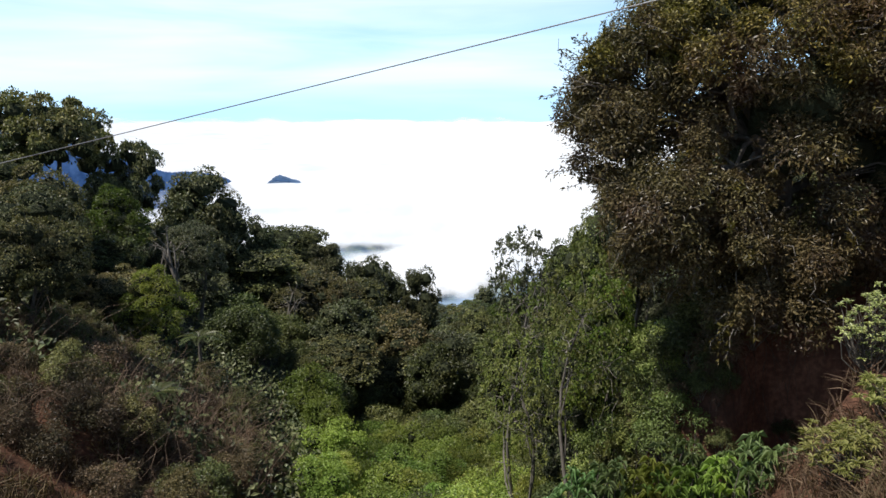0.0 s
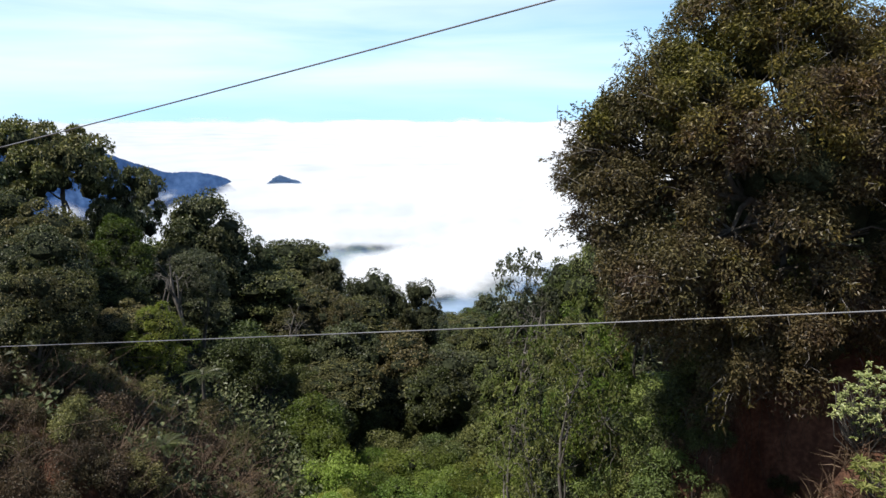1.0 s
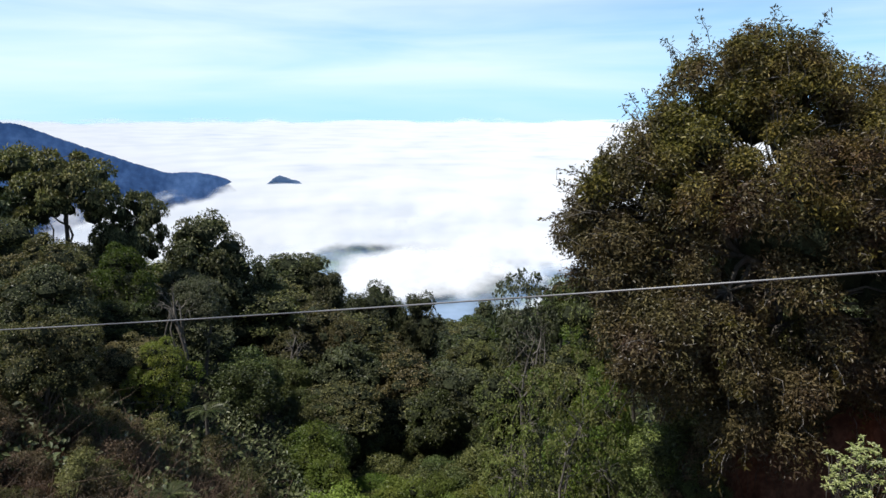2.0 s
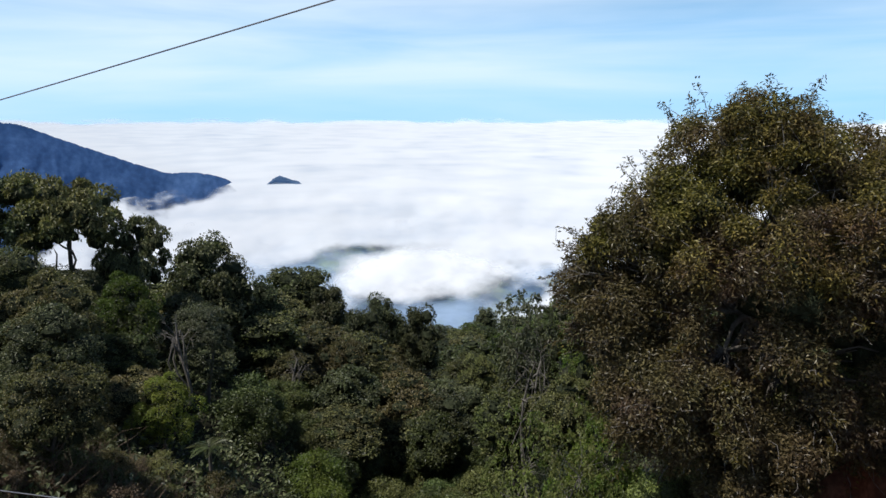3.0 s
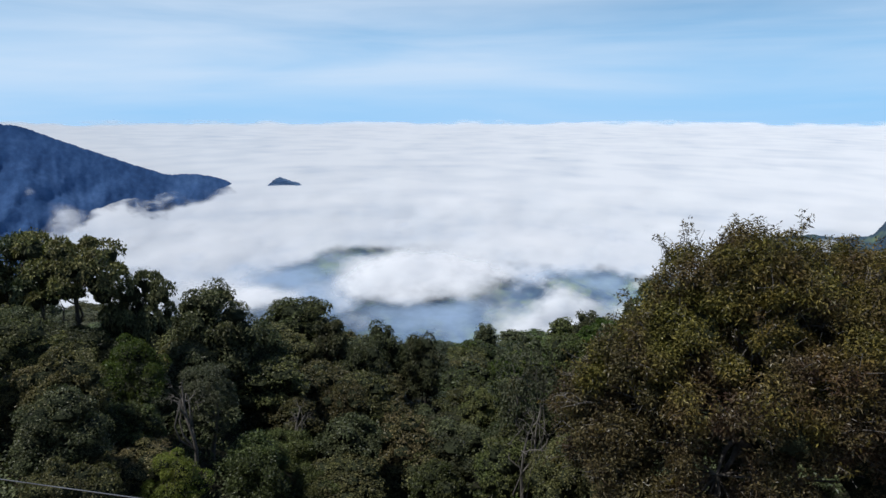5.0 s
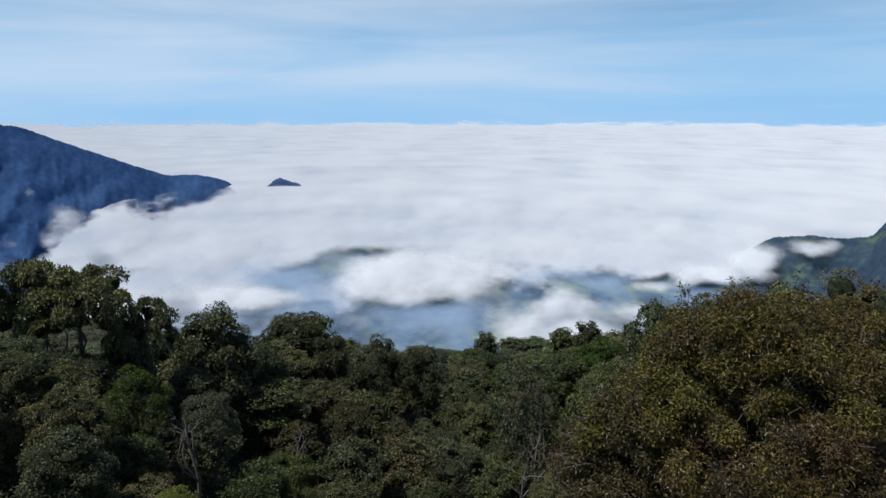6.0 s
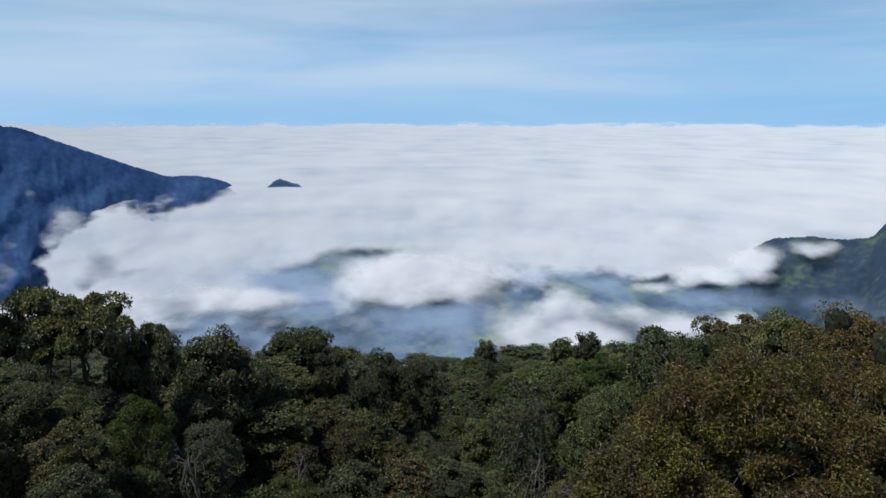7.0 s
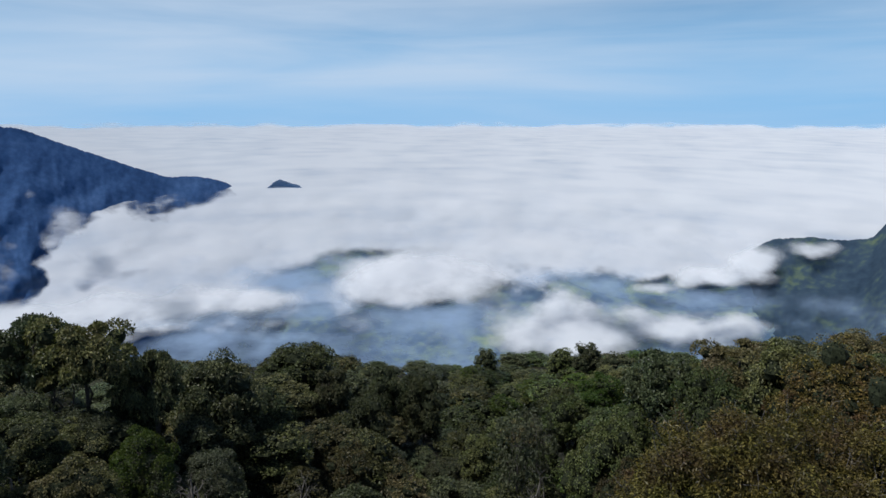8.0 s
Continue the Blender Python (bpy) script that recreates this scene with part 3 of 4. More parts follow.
def lobe_tips(centres, radii, tufts, rng, flat=0.8, rise=0.5, spread=0.5, ragged=0.10, fill=False):
    """Twig ends over the upper and outer side of each lobe, none inside a neighbour: places, directions, lobe radius."""
    n = len(centres)
    axis = centres - np.array([*centres[:, :2].mean(0), centres[:, 2].min()])
    axis[:, 2] *= 0.4
    axis /= np.linalg.norm(axis, axis=1, keepdims=True) + 1e-9
    way = rng.normal(size=(n, tufts, 3))
    way /= np.linalg.norm(way, axis=2, keepdims=True)
    way = way + axis[:, None, :] * spread
    way[:, :, 2] += rise
    way /= np.linalg.norm(way, axis=2, keepdims=True)
    reach = 1.02 - ragged * np.abs(rng.normal(size=(n, tufts, 1))) * 1.3 + 0.04 * rng.normal(size=(n, tufts, 1))
    if fill:
        reach = np.maximum(reach, 0.98) * rng.random((n, tufts, 1)) ** 0.4
    p = (centres[:, None, :] + way * radii[:, None, None] * reach * np.array([1, 1, flat])).reshape(-1, 3)
    w, r = way.reshape(-1, 3), np.repeat(radii, tufts)
    if fill:
        return p, w, r
    away = (p[:, None, :] - centres[None, :, :]) / np.array([1, 1, flat])
    buried = (np.linalg.norm(away, axis=2) < radii[None, :] * 0.80).any(1)
    return p[~buried], w[~buried], r[~buried]


def rosettes(p, w, r, each, length, width, rng, size=0.14, droop=0.1, up=0.35, ruffle=0.55):
    """A small spray of leaves at each twig end, spread across its direction."""
    t, d, rr = np.repeat(p, each, 0), np.repeat(w, each, 0), np.repeat(r, each)[:, None]
    off = rng.normal(size=t.shape)
    off -= d * np.sum(off * d, 1, keepdims=True) * 0.7
    t = t + off * rr * size
    return leaves(t, d * 0.8 + off * 0.25 + np.array([0, 0, up]), length, width, rng, droop, ruffle)


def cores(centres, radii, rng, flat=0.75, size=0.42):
    """The dense heart of each lobe: a rough knobbly mass under the leaves, coloured dark as shade."""
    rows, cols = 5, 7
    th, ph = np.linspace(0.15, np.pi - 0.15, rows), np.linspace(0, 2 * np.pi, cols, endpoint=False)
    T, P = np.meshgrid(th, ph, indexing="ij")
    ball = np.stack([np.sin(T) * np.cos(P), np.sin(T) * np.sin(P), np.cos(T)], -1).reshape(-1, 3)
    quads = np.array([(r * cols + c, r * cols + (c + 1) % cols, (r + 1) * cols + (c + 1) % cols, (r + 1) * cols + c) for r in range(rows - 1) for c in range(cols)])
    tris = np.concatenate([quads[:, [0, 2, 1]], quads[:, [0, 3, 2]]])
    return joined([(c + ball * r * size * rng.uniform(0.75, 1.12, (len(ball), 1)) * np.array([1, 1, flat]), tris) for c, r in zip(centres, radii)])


def foliage_of(name, leaf_mat, centres, radii, tufts, each, length, width, rng, flat=0.8, droop=0.1, height=None, heart=0.72, rise=0.5, spread=0.5, ragged=0.10, size=0.14, fill=False):
    """Sprays of leaves over the lobes of a crown, and the shade-dark heart of each lobe, as one mesh."""
    p, w, r = lobe_tips(centres, radii, tufts, rng, flat, rise, spread, ragged, fill)
    a, fa = rosettes(p, w, r, each, length, width, rng, size, droop)
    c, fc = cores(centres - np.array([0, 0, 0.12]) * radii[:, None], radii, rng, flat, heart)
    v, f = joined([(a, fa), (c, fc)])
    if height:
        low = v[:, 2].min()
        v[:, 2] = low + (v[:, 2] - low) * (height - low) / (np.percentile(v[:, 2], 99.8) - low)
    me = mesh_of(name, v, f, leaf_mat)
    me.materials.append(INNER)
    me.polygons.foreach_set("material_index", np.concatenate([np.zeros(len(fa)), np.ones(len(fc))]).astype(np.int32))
    return me


def crown_centres(n, w, d, h, low, power, rng, inner=0.3, cone=0.0, apart=0.0):
    """Clump centres in a crown w, d wide and h high, mostly near its outside."""
    pts, tries = [], 0
    while len(pts) < n:
        v = rng.normal(size=3)
        v /= np.linalg.norm(v)
        v[2] = abs(v[2]) if v[2] > -0.1 or rng.random() < 0.55 else v[2] * 0.8
        k = (abs(v[0]) ** power + abs(v[1]) ** power + abs(v[2]) ** power) ** (-1 / power)
        t = rng.uniform(0.2, 0.65) if rng.random() < inner else rng.uniform(0.58, 1.0)
        q = v * k * t
        q[:2] *= 1 - cone * max(q[2], 0)
        q[:2] += rng.normal(size=2) * 0.05
        z = q[2] * h if q[2] > 0 else q[2] * low
        c = np.array((q[0] * w, q[1] * d, z))
        tries += 1
        if pts and tries < 40 * n and np.min(np.linalg.norm(np.array(pts) - c, axis=1)) < apart:
            continue
        pts.append(c)
    return np.array(pts)


def woody(height, centre_z, centres, rng, thick, lean=(0, 0), mains=6, sides=6):
    """Trunk, main limbs and the branches out to the clumps, as one tapered skeleton."""
    top = np.array([lean[0], lean[1], centre_z + (height - centre_z) * 0.45])
    trunk = bend((0, 0, -0.6), top, rng, 0.10, 9)
    pieces = [tube(trunk, np.linspace(thick * 1.25, thick * 0.35, 9), sides + 2)]
    starts = []
    for k in range(mains):
        s = trunk[3 + rng.integers(0, 5)]
        goal = centres[rng.integers(0, len(centres))] * 0.62 + np.array([0, 0, centre_z]) * 1.0
        limb = bend(s, goal, rng, 0.25, 6)
        pieces.append(tube(limb, np.linspace(thick * 0.5, thick * 0.16, 6), sides))
        starts.extend(limb[2:])
    starts = np.array(starts + list(trunk[5:]))
    for c in centres:
        g = c + np.array([0, 0, centre_z])
        s = starts[np.argmin(np.linalg.norm(starts - g, axis=1))]
        pieces.append(tube(bend(s, g, rng, 0.25, 4), np.linspace(thick * 0.14, thick * 0.04, 4), 4))
    return joined(pieces)


def make_tree(name, seed, height, width, leaf_mat, clumps, tufts, each, leaf, label, bark=BARK, power=2.0, low=0.24, top=0.44, flat=0.78, airy=0.10, thick=0.16, clump=0.15, heart=0.72, cone=0.0, rise=0.36, ragged=0.22):
    """A tree on its base: trunk with limbs, and a crown of billowing lobes."""
    rng = np.random.default_rng(seed)
    cz = height * (1 - top)
    w = width / 2
    inset = 1 - clump * 1.7
    centres = crown_centres(clumps, w * inset, w * inset, height * top * 0.85, height * low, power, rng, airy, cone, width * clump * 0.85)
    root = tagged(new(name), label, "tree", "trees of the wooded gully")
    part_of("trunk", mesh_of("trunk", *woody(height, cz, centres, rng, thick), bark, True), root)
    radii = width * clump * rng.uniform(0.5, 1.35, len(centres))
    part_of("crown", foliage_of("crown", leaf_mat, centres + np.array([0, 0, cz]), radii, tufts, each, leaf[0], leaf[1], rng, flat, height=height, heart=heart, rise=rise, ragged=ragged), root)
    return root


def make_bush(name, seed, height, width, leaf_mat, clumps, tufts, each, leaf, label, category="shrub", group="shrubs in the gully", bark=BARK, droop=0.0, heart=0.22, clump=0.2, ragged=0.16):
    rng = np.random.default_rng(seed)
    centres = crown_centres(clumps, width / 2 * 0.85, width / 2 * 0.85, height * 0.6, height * 0.25, 2.0, rng, 0.15, 0.0, width * clump * 0.8)
    cz = height * 0.38
    root = tagged(new(name), label, category, group)
    pieces = []
    for c in centres:
        foot = np.array([c[0] * 0.15, c[1] * 0.15, -0.3])
        pieces.append(tube(bend(foot, c + np.array([0, 0, cz]), rng, 0.2, 5), np.linspace(0.03, 0.008, 5), 4))
    part_of("stem", mesh_of("stem", *joined(pieces), bark, True), root)
    radii = width * clump * rng.uniform(0.7, 1.3, len(centres))
    part_of("foliage", foliage_of("foliage", leaf_mat, centres + np.array([0, 0, cz]), radii, tufts, each, leaf[0], leaf[1], rng, 0.95, droop, height=height, heart=heart, ragged=ragged, size=0.26, fill=True), root)
    return root


def at(x, y, z, s=1.0, turn=0.0, sz=None):
    return pose(x, y, z, 0, 0, turn) @ Matrix.Diagonal((s, s, sz or s, 1))


# the kinds of tree, each 10 m high: name, seed, width, leaf, label, further shape
DENSE = "dark green broadleaf tree with a dense billowing crown"
ROUND = "green forest tree with a rounded leafy crown"
OLIVE = "olive-brown forest tree with a clumped crown"
FORKED = "tall open tree with bare forked limbs and a flat clumped crown"
SPECIES = [
    ("dark_a", 11, 7.0, DARK_LEAF, DENSE, dict()),
    ("dark_b", 12, 8.0, DARK_LEAF, DENSE, dict(power=2.4)),
    ("mid_a", 13, 6.5, MID_LEAF, ROUND, dict(cone=0.2)),
    ("mid_b", 14, 7.5, MID_LEAF, ROUND, dict(clump=0.135)),
    ("olive_a", 15, 7.5, OLIVE_LEAF, OLIVE, dict(power=2.3, clump=0.13)),
    ("olive_b", 16, 6.5, OLIVE_LEAF, OLIVE, dict(cone=0.25)),
    ("grey_a", 17, 6.0, GREY_LEAF, "grey-green tree with pale branches in an open crown", dict(bark=PALE_BARK, airy=0.25, heart=0.35, clump=0.15, ragged=0.2)),
    ("lime_a", 18, 6.5, LIME_LEAF, "yellow-green feathery tree among darker trees", dict(bark=PALE_BARK, heart=0.45, ragged=0.2)),
    ("open_a", 19, 8.0, OLIVE_LEAF, FORKED, dict(power=2.2, low=0.06, top=0.34, flat=0.6, clump=0.125, thick=0.2, airy=0.06, heart=0.6, rise=0.8)),
    ("open_b", 20, 7.0, DARK_LEAF, FORKED, dict(low=0.10, top=0.36, flat=0.6, clump=0.13, thick=0.18, airy=0.06, heart=0.6, rise=0.8)),
    ("fresh_a", 26, 5.0, PALE_LEAF, "fresh green slender tree at the edge of the gully", dict(low=0.2, top=0.42, airy=0.4, heart=0.12, clump=0.115, thick=0.12, bark=PALE_BARK, ragged=0.3)),
    ("dome_a", 24, 7.0, DARK_LEAF, "dark green tree with a clear domed crown", dict(low=0.06, top=0.5, clump=0.15, flat=0.7)),
    ("dome_b", 25, 8.0, MID_LEAF, "broad green tree with a clear domed crown", dict(low=0.14, top=0.5, clump=0.155)),
    ("yellow_a", 27, 7.5, YELLOW_LEAF, "yellow-olive leafy tree beside the great tree", dict(power=2.3, low=0.3, clump=0.13, ragged=0.25)),
    ("airy_a", 22, 5.5, GREY_LEAF, "slender airy tree with pale bare stems", dict(bark=PALE_BARK, low=0.3, top=0.4, airy=0.5, thick=0.12, clump=0.12, heart=0.05, ragged=0.3)),
]
KINDS, NEAR_KINDS, FAR_KINDS = {}, {}, {}
for k_name, k_seed, k_wide, k_leaf, k_label, k_more in SPECIES:
    thin = 0.45 if k_name == "airy_a" else 0.3 if k_name == "fresh_a" else 1.0
    lobes = round((0.42 if k_name[:4] == "open" else 0.85) / k_more.get("clump", 0.15) ** 2)
    KINDS[k_name] = make_tree("tree", k_seed, 10, k_wide, k_leaf, lobes, round(2500 * thin / lobes), 8, (0.24, 0.125), k_label, **k_more)
    NEAR_KINDS[k_name] = make_tree("tree", k_seed + 90, 10, k_wide, k_leaf, lobes, round(3400 * thin / lobes), 9, (0.165, 0.085), k_label, **k_more)
    if k_name not in ("airy_a", "grey_a"):
        FAR_KINDS[k_name] = make_tree("tree", k_seed + 50, 10, k_wide, k_leaf, lobes, round(1300 / lobes), 6, (0.34, 0.20), k_label, **k_more)


def plant(kind, x, y, top, s_wide=None, turn=None, sink=0.3):
    """A tree of that kind at x, y whose top reaches the height top."""
    g = float(land(x, y)) - sink
    h = max((top - g) / 10, 0.25)
    turn = (x * 47.3 + y * 91.7) % 360 if turn is None else turn
    m = at(x, y, g, max(s_wide or h, h / 1.55), turn, h)
    store = FAR_KINDS if y > 98 and kind in FAR_KINDS else NEAR_KINDS if y < 46 else KINDS
    return copy_thing(store[kind], m)


# trees that stand out along the skyline and the spurs
plant("open_a", -27.0, 48.3, 1.6, 1.05, 40)
plant("open_b", -31.5, 49.5, 1.2, 1.05)
plant("dark_a", -30.0, 44.0, -3.0, 0.8)
plant("dark_b", -25.0, 50.5, -4.2, 0.5)
plant("open_b", -23.0, 50.1, -1.9, 0.66)
plant("dome_a", -19.7, 55.9, -4.3, 1.12)
plant("dark_a", -21.5, 56.5, -6.0, 0.7)
plant("dark_b", -17.2, 60.0, -9.0, 0.75)
plant("dome_b", -20.2, 87.6, -13.8, 1.5)
plant("dark_a", -14.5, 82.0, -15.5, 0.9)
plant("dome_a", -9.3, 73.5, -15.7, 0.95)
plant("dome_a", -3.7, 94.0, -21.2, 1.0)
plant("dark_b", -9.0, 96.0, -20.0, 1.0)
plant("lime_a", 6.0, 154.0, -42.5, 0.9)
plant("dark_a", 10.7, 167.0, -42.6, 0.95)
plant("mid_a", 7.4, 158.0, -43.5, 1.0)
plant("dark_b", 19.0, 180.0, -48.5, 1.1)
plant("dark_a", 28.0, 127.0, -27.5, 1.0)
plant("mid_a", 24.0, 132.0, -30.5, 1.1)
plant("dark_b", 33.0, 124.0, -28.5, 1.1)
plant("open_b", 19.0, 57.0, -4.6, 1.1)
plant("open_a", 25.0, 55.0, -2.5, 1.1)
plant("dark_b", 22.0, 60.0, -6.0, 1.0)
plant("yellow_a", 24.0, 40.0, 2.5, 1.1)
plant("mid_b", 15.6, 38.5, 1.0, 0.8)
plant("airy_a", 6.4, 57.0, -9.3, 1.0)
plant("airy_a", 8.8, 62.0, -11.6, 0.95)
plant("lime_a", -14.2, 32.4, -7.2, 0.55)
plant("olive_b", -20.5, 34.5, -2.3, 0.8)
plant("olive_a", -14.6, 23.8, -3.2, 0.55)
plant("mid_a", -0.3, 49.5, -17.0, 0.85)
plant("olive_a", -6.2, 62.5, -17.8, 0.95)
plant("grey_a", -19.6, 41.5, -6.0, 0.6)
plant("mid_b", 11.1, 44.0, -4.6, 0.85)
plant("fresh_a", 4.5, 21.2, -3.8, 0.53)
plant("fresh_a", 2.9, 24.5, -8.0, 0.55)
plant("fresh_a", 3.4, 26.5, -6.4, 0.55)
plant("yellow_a", 15.6, 21.5, 5.3, 0.95)
plant("yellow_a", 20.5, 30.0, 4.2, 1.0)
plant("grey_a", 5.2, 25.9, -8.2, 0.55)
plant("lime_a", 5.8, 23.4, -5.4, 0.42)

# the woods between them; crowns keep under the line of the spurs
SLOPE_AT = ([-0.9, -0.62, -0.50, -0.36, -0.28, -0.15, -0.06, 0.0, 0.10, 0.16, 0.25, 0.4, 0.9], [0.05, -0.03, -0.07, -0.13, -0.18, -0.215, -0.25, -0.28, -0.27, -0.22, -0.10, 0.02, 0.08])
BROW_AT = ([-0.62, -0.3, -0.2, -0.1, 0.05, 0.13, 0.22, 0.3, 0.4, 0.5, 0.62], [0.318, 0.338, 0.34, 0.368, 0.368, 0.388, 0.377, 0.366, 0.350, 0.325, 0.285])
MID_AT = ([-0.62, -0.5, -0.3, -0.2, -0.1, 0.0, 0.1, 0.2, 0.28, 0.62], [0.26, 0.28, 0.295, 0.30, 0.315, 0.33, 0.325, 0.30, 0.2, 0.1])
rng_w = np.random.default_rng(5)
SORTS = ["dark_a", "dome_a", "mid_a", "dome_b", "olive_a", "olive_b", "grey_a", "dark_b", "mid_b", "olive_a", "dome_a", "olive_b"]
SHADY = ["dark_a", "dome_a", "olive_a", "olive_a", "dark_b", "olive_b", "grey_a"]
SUNNY = ["mid_a", "dome_b", "mid_b", "lime_a", "mid_b", "olive_b"]
y_row = 27.0
while y_row < 205:
    step = 3.8 + y_row * 0.047
    for x in np.arange(-0.70 * y_row - 3, 0.70 * y_row + 3, step):
        px, py = x + rng_w.uniform(-0.4, 0.4) * step, y_row + rng_w.uniform(-0.4, 0.4) * step
        size, sort = rng_w.uniform(6.5, 11.5), SORTS[rng_w.integers(0, len(SORTS))]
        if px < 2 and py > 42:
            sort = SHADY[rng_w.integers(0, len(SHADY))]
        elif py > 38 and px < 0.3 * py:
            sort = SUNNY[rng_w.integers(0, len(SUNNY))]
        g = float(land(px, py))
        in_gully = -11 - 0.05 * (py - 25) < px < 4 + 0.02 * py and py < 47
        great = (px - 10.5) ** 2 + (py - 23) ** 2 < 49
        bank = px < -7 and py < 30 or px > 4 and py < 31 and px < 13
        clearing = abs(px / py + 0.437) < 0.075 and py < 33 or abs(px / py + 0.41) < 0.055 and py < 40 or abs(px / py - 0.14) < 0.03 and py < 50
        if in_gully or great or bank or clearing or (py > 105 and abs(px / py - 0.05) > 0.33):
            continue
        slope = px / py
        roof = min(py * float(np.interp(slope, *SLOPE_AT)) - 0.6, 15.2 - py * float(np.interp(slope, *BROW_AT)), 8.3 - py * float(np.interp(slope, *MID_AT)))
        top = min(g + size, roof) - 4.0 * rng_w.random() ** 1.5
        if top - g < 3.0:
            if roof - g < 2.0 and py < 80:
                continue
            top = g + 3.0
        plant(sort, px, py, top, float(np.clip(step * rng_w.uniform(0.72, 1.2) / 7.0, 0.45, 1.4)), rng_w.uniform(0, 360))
    y_row += step * 0.92


def discard(root):
    for o in (*root.children_recursive, root):
        bpy.data.objects.remove(o)


for root in (*KINDS.values(), *NEAR_KINDS.values(), *FAR_KINDS.values()):
    discard(root)

# ---------- the great tree on the bank ----------
def great_tree():
    rng = np.random.default_rng(71)
    base = Vector((10.8, 22.0, float(land(10.8, 22.0)) - 0.4))
    root = tagged(new("tree"), "great spreading tree with small leathery olive leaves and grey twigs", "tree", "trees of the wooded gully")
    root.location = base
    foot = np.array(base)
    # the great boughs that make up the crown: middle, half sizes, lobes, whether its heart is dense
    boughs = [((10.9, 21.8, -0.6), (5.6, 4.6, 4.5), 95, 1.0), ((9.7, 21.2, 3.9), (2.7, 2.5, 2.4), 40, 0.6), ((7.7, 21.0, 2.8), (1.8, 1.8, 1.8), 24, 0.5), ((13.7, 21.9, 3.0), (3.8, 3.2, 2.5), 46, 0.8),
              ((6.8, 20.9, 1.5), (2.0, 2.0, 1.8), 28, 0.4), ((5.4, 21.0, -0.3), (1.75, 2.0, 2.5), 34, 0.35), ((10.4, 18.9, 0.6), (3.6, 2.2, 3.4), 44, 0.6),
              ((9.9, 18.7, -4.3), (3.9, 2.0, 2.4), 40, 0.6), ((6.7, 19.0, -3.0), (2.2, 1.7, 2.2), 30, 0.4), ((14.0, 19.6, -2.0), (3.0, 2.2, 3.4), 34, 1.0)]
    centres, hearts = [], []
    for k, (c, size, count, thick) in enumerate(boughs):
        c, size = np.array(c), np.array(size)
        v = crown_centres(count, 1, 1, 1, 1, 2.0, rng, 0.12, 0.0, 0.26)
        q = c + v / 0.9 * (size - 0.5) * rng.uniform(0.78, 1.10, (count, 1))
        q[:, 2] = np.minimum(q[:, 2], 5.5 + 0.3 * rng.random(count))
        free = np.ones(len(q), bool)
        for m, (c2, size2, _, _) in enumerate(boughs):
            if m != k:
                free &= np.linalg.norm((q - np.array(c2)) / np.array(size2), axis=1) > 0.74
        centres.append(q[free])
        hearts.append((c + (0.2, 0.4, -0.3), size * (0.1 + 0.42 * thick), crown_centres(int(8 + 40 * thick), 1, 1, 1, 1, 2.0, rng, 0.6)))
    centres = np.concatenate(centres)
    local = centres - foot
    mid = -0.6 - foot[2]
    part_of("trunk", mesh_of("trunk", *woody(mid + 3, mid, local - np.array([0, 0, mid]), rng, 0.34, (-0.8, -0.6), 13, 8), BARK, True), root)
    radii = rng.uniform(0.42, 1.05, len(centres))
    # upper lobes take a lighter yellow leaf: partly hue, partly sunlight put into colour
    lit_lobes = centres[:, 2] + 0.9 * rng.normal(size=len(centres)) > 1.7
    for name, mat, pick, label in (("crown", BIG_LEAF, ~lit_lobes, ""), ("upper_crown", YELLOW_LEAF, lit_lobes, "yellow-olive foliage at the top, lightened as if sunlit")):
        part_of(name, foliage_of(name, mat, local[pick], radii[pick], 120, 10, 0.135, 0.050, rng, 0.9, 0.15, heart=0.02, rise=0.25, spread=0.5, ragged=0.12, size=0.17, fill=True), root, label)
    heart = np.array([10.4, 21.4, -0.5])
    pick = rng.integers(0, len(centres), 420)
    out = centres[pick] - heart
    out /= np.linalg.norm(out, axis=1, keepdims=True)
    out = out + rng.uniform(-0.6, 0.6, out.shape)
    start = local[pick] + out * radii[pick][:, None] * 0.6
    reach = rng.uniform(0.25, 0.6, (len(pick), 1))
    along = np.concatenate([start + out * reach * t for t in (0.35, 0.6, 0.8, 1.0)])
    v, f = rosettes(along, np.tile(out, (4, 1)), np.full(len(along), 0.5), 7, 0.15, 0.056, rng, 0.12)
    part_of("shoot_spray", mesh_of("shoot_spray", v, f, YELLOW_LEAF), root, "leafy shoots standing out of the crown")["kind"] = "stuff"
    shoots = [tube(bend(a, a + o * l, rng, 0.12, 4), np.linspace(0.014, 0.005, 4), 4) for a, o, l in zip(start, out, reach)]
    # knobbly cores deep in the boughs, dark to stand for the inner shade
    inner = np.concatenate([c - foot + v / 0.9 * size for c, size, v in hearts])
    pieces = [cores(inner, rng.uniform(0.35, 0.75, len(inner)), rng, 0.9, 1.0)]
    part_of("inner_thicket", mesh_of("inner_thicket", *joined(pieces), INNER), root, "dark masses coloured as the shade inside the crown")["kind"] = "stuff"
    # bare grey twigs through the outside of the crown
    pieces = shoots
    for k in range(1700):
        c = centres[rng.integers(0, len(centres))]
        o = (c - heart) / (np.linalg.norm(c - heart) + 1e-6)
        s = c - o * 0.3 - foot
        g = s + (o + rng.uniform(-0.8, 0.8, 3)) * rng.uniform(0.45, 0.95)
        pieces.append(tube(bend(s, g, rng, 0.22, 5), np.linspace(0.017, 0.006, 5), 4))
    part_of("twig_spray", mesh_of("twig_spray", *joined(pieces), PALE_BARK, True), root, "bare grey twigs")["kind"] = "stuff"
    return root


great_tree()


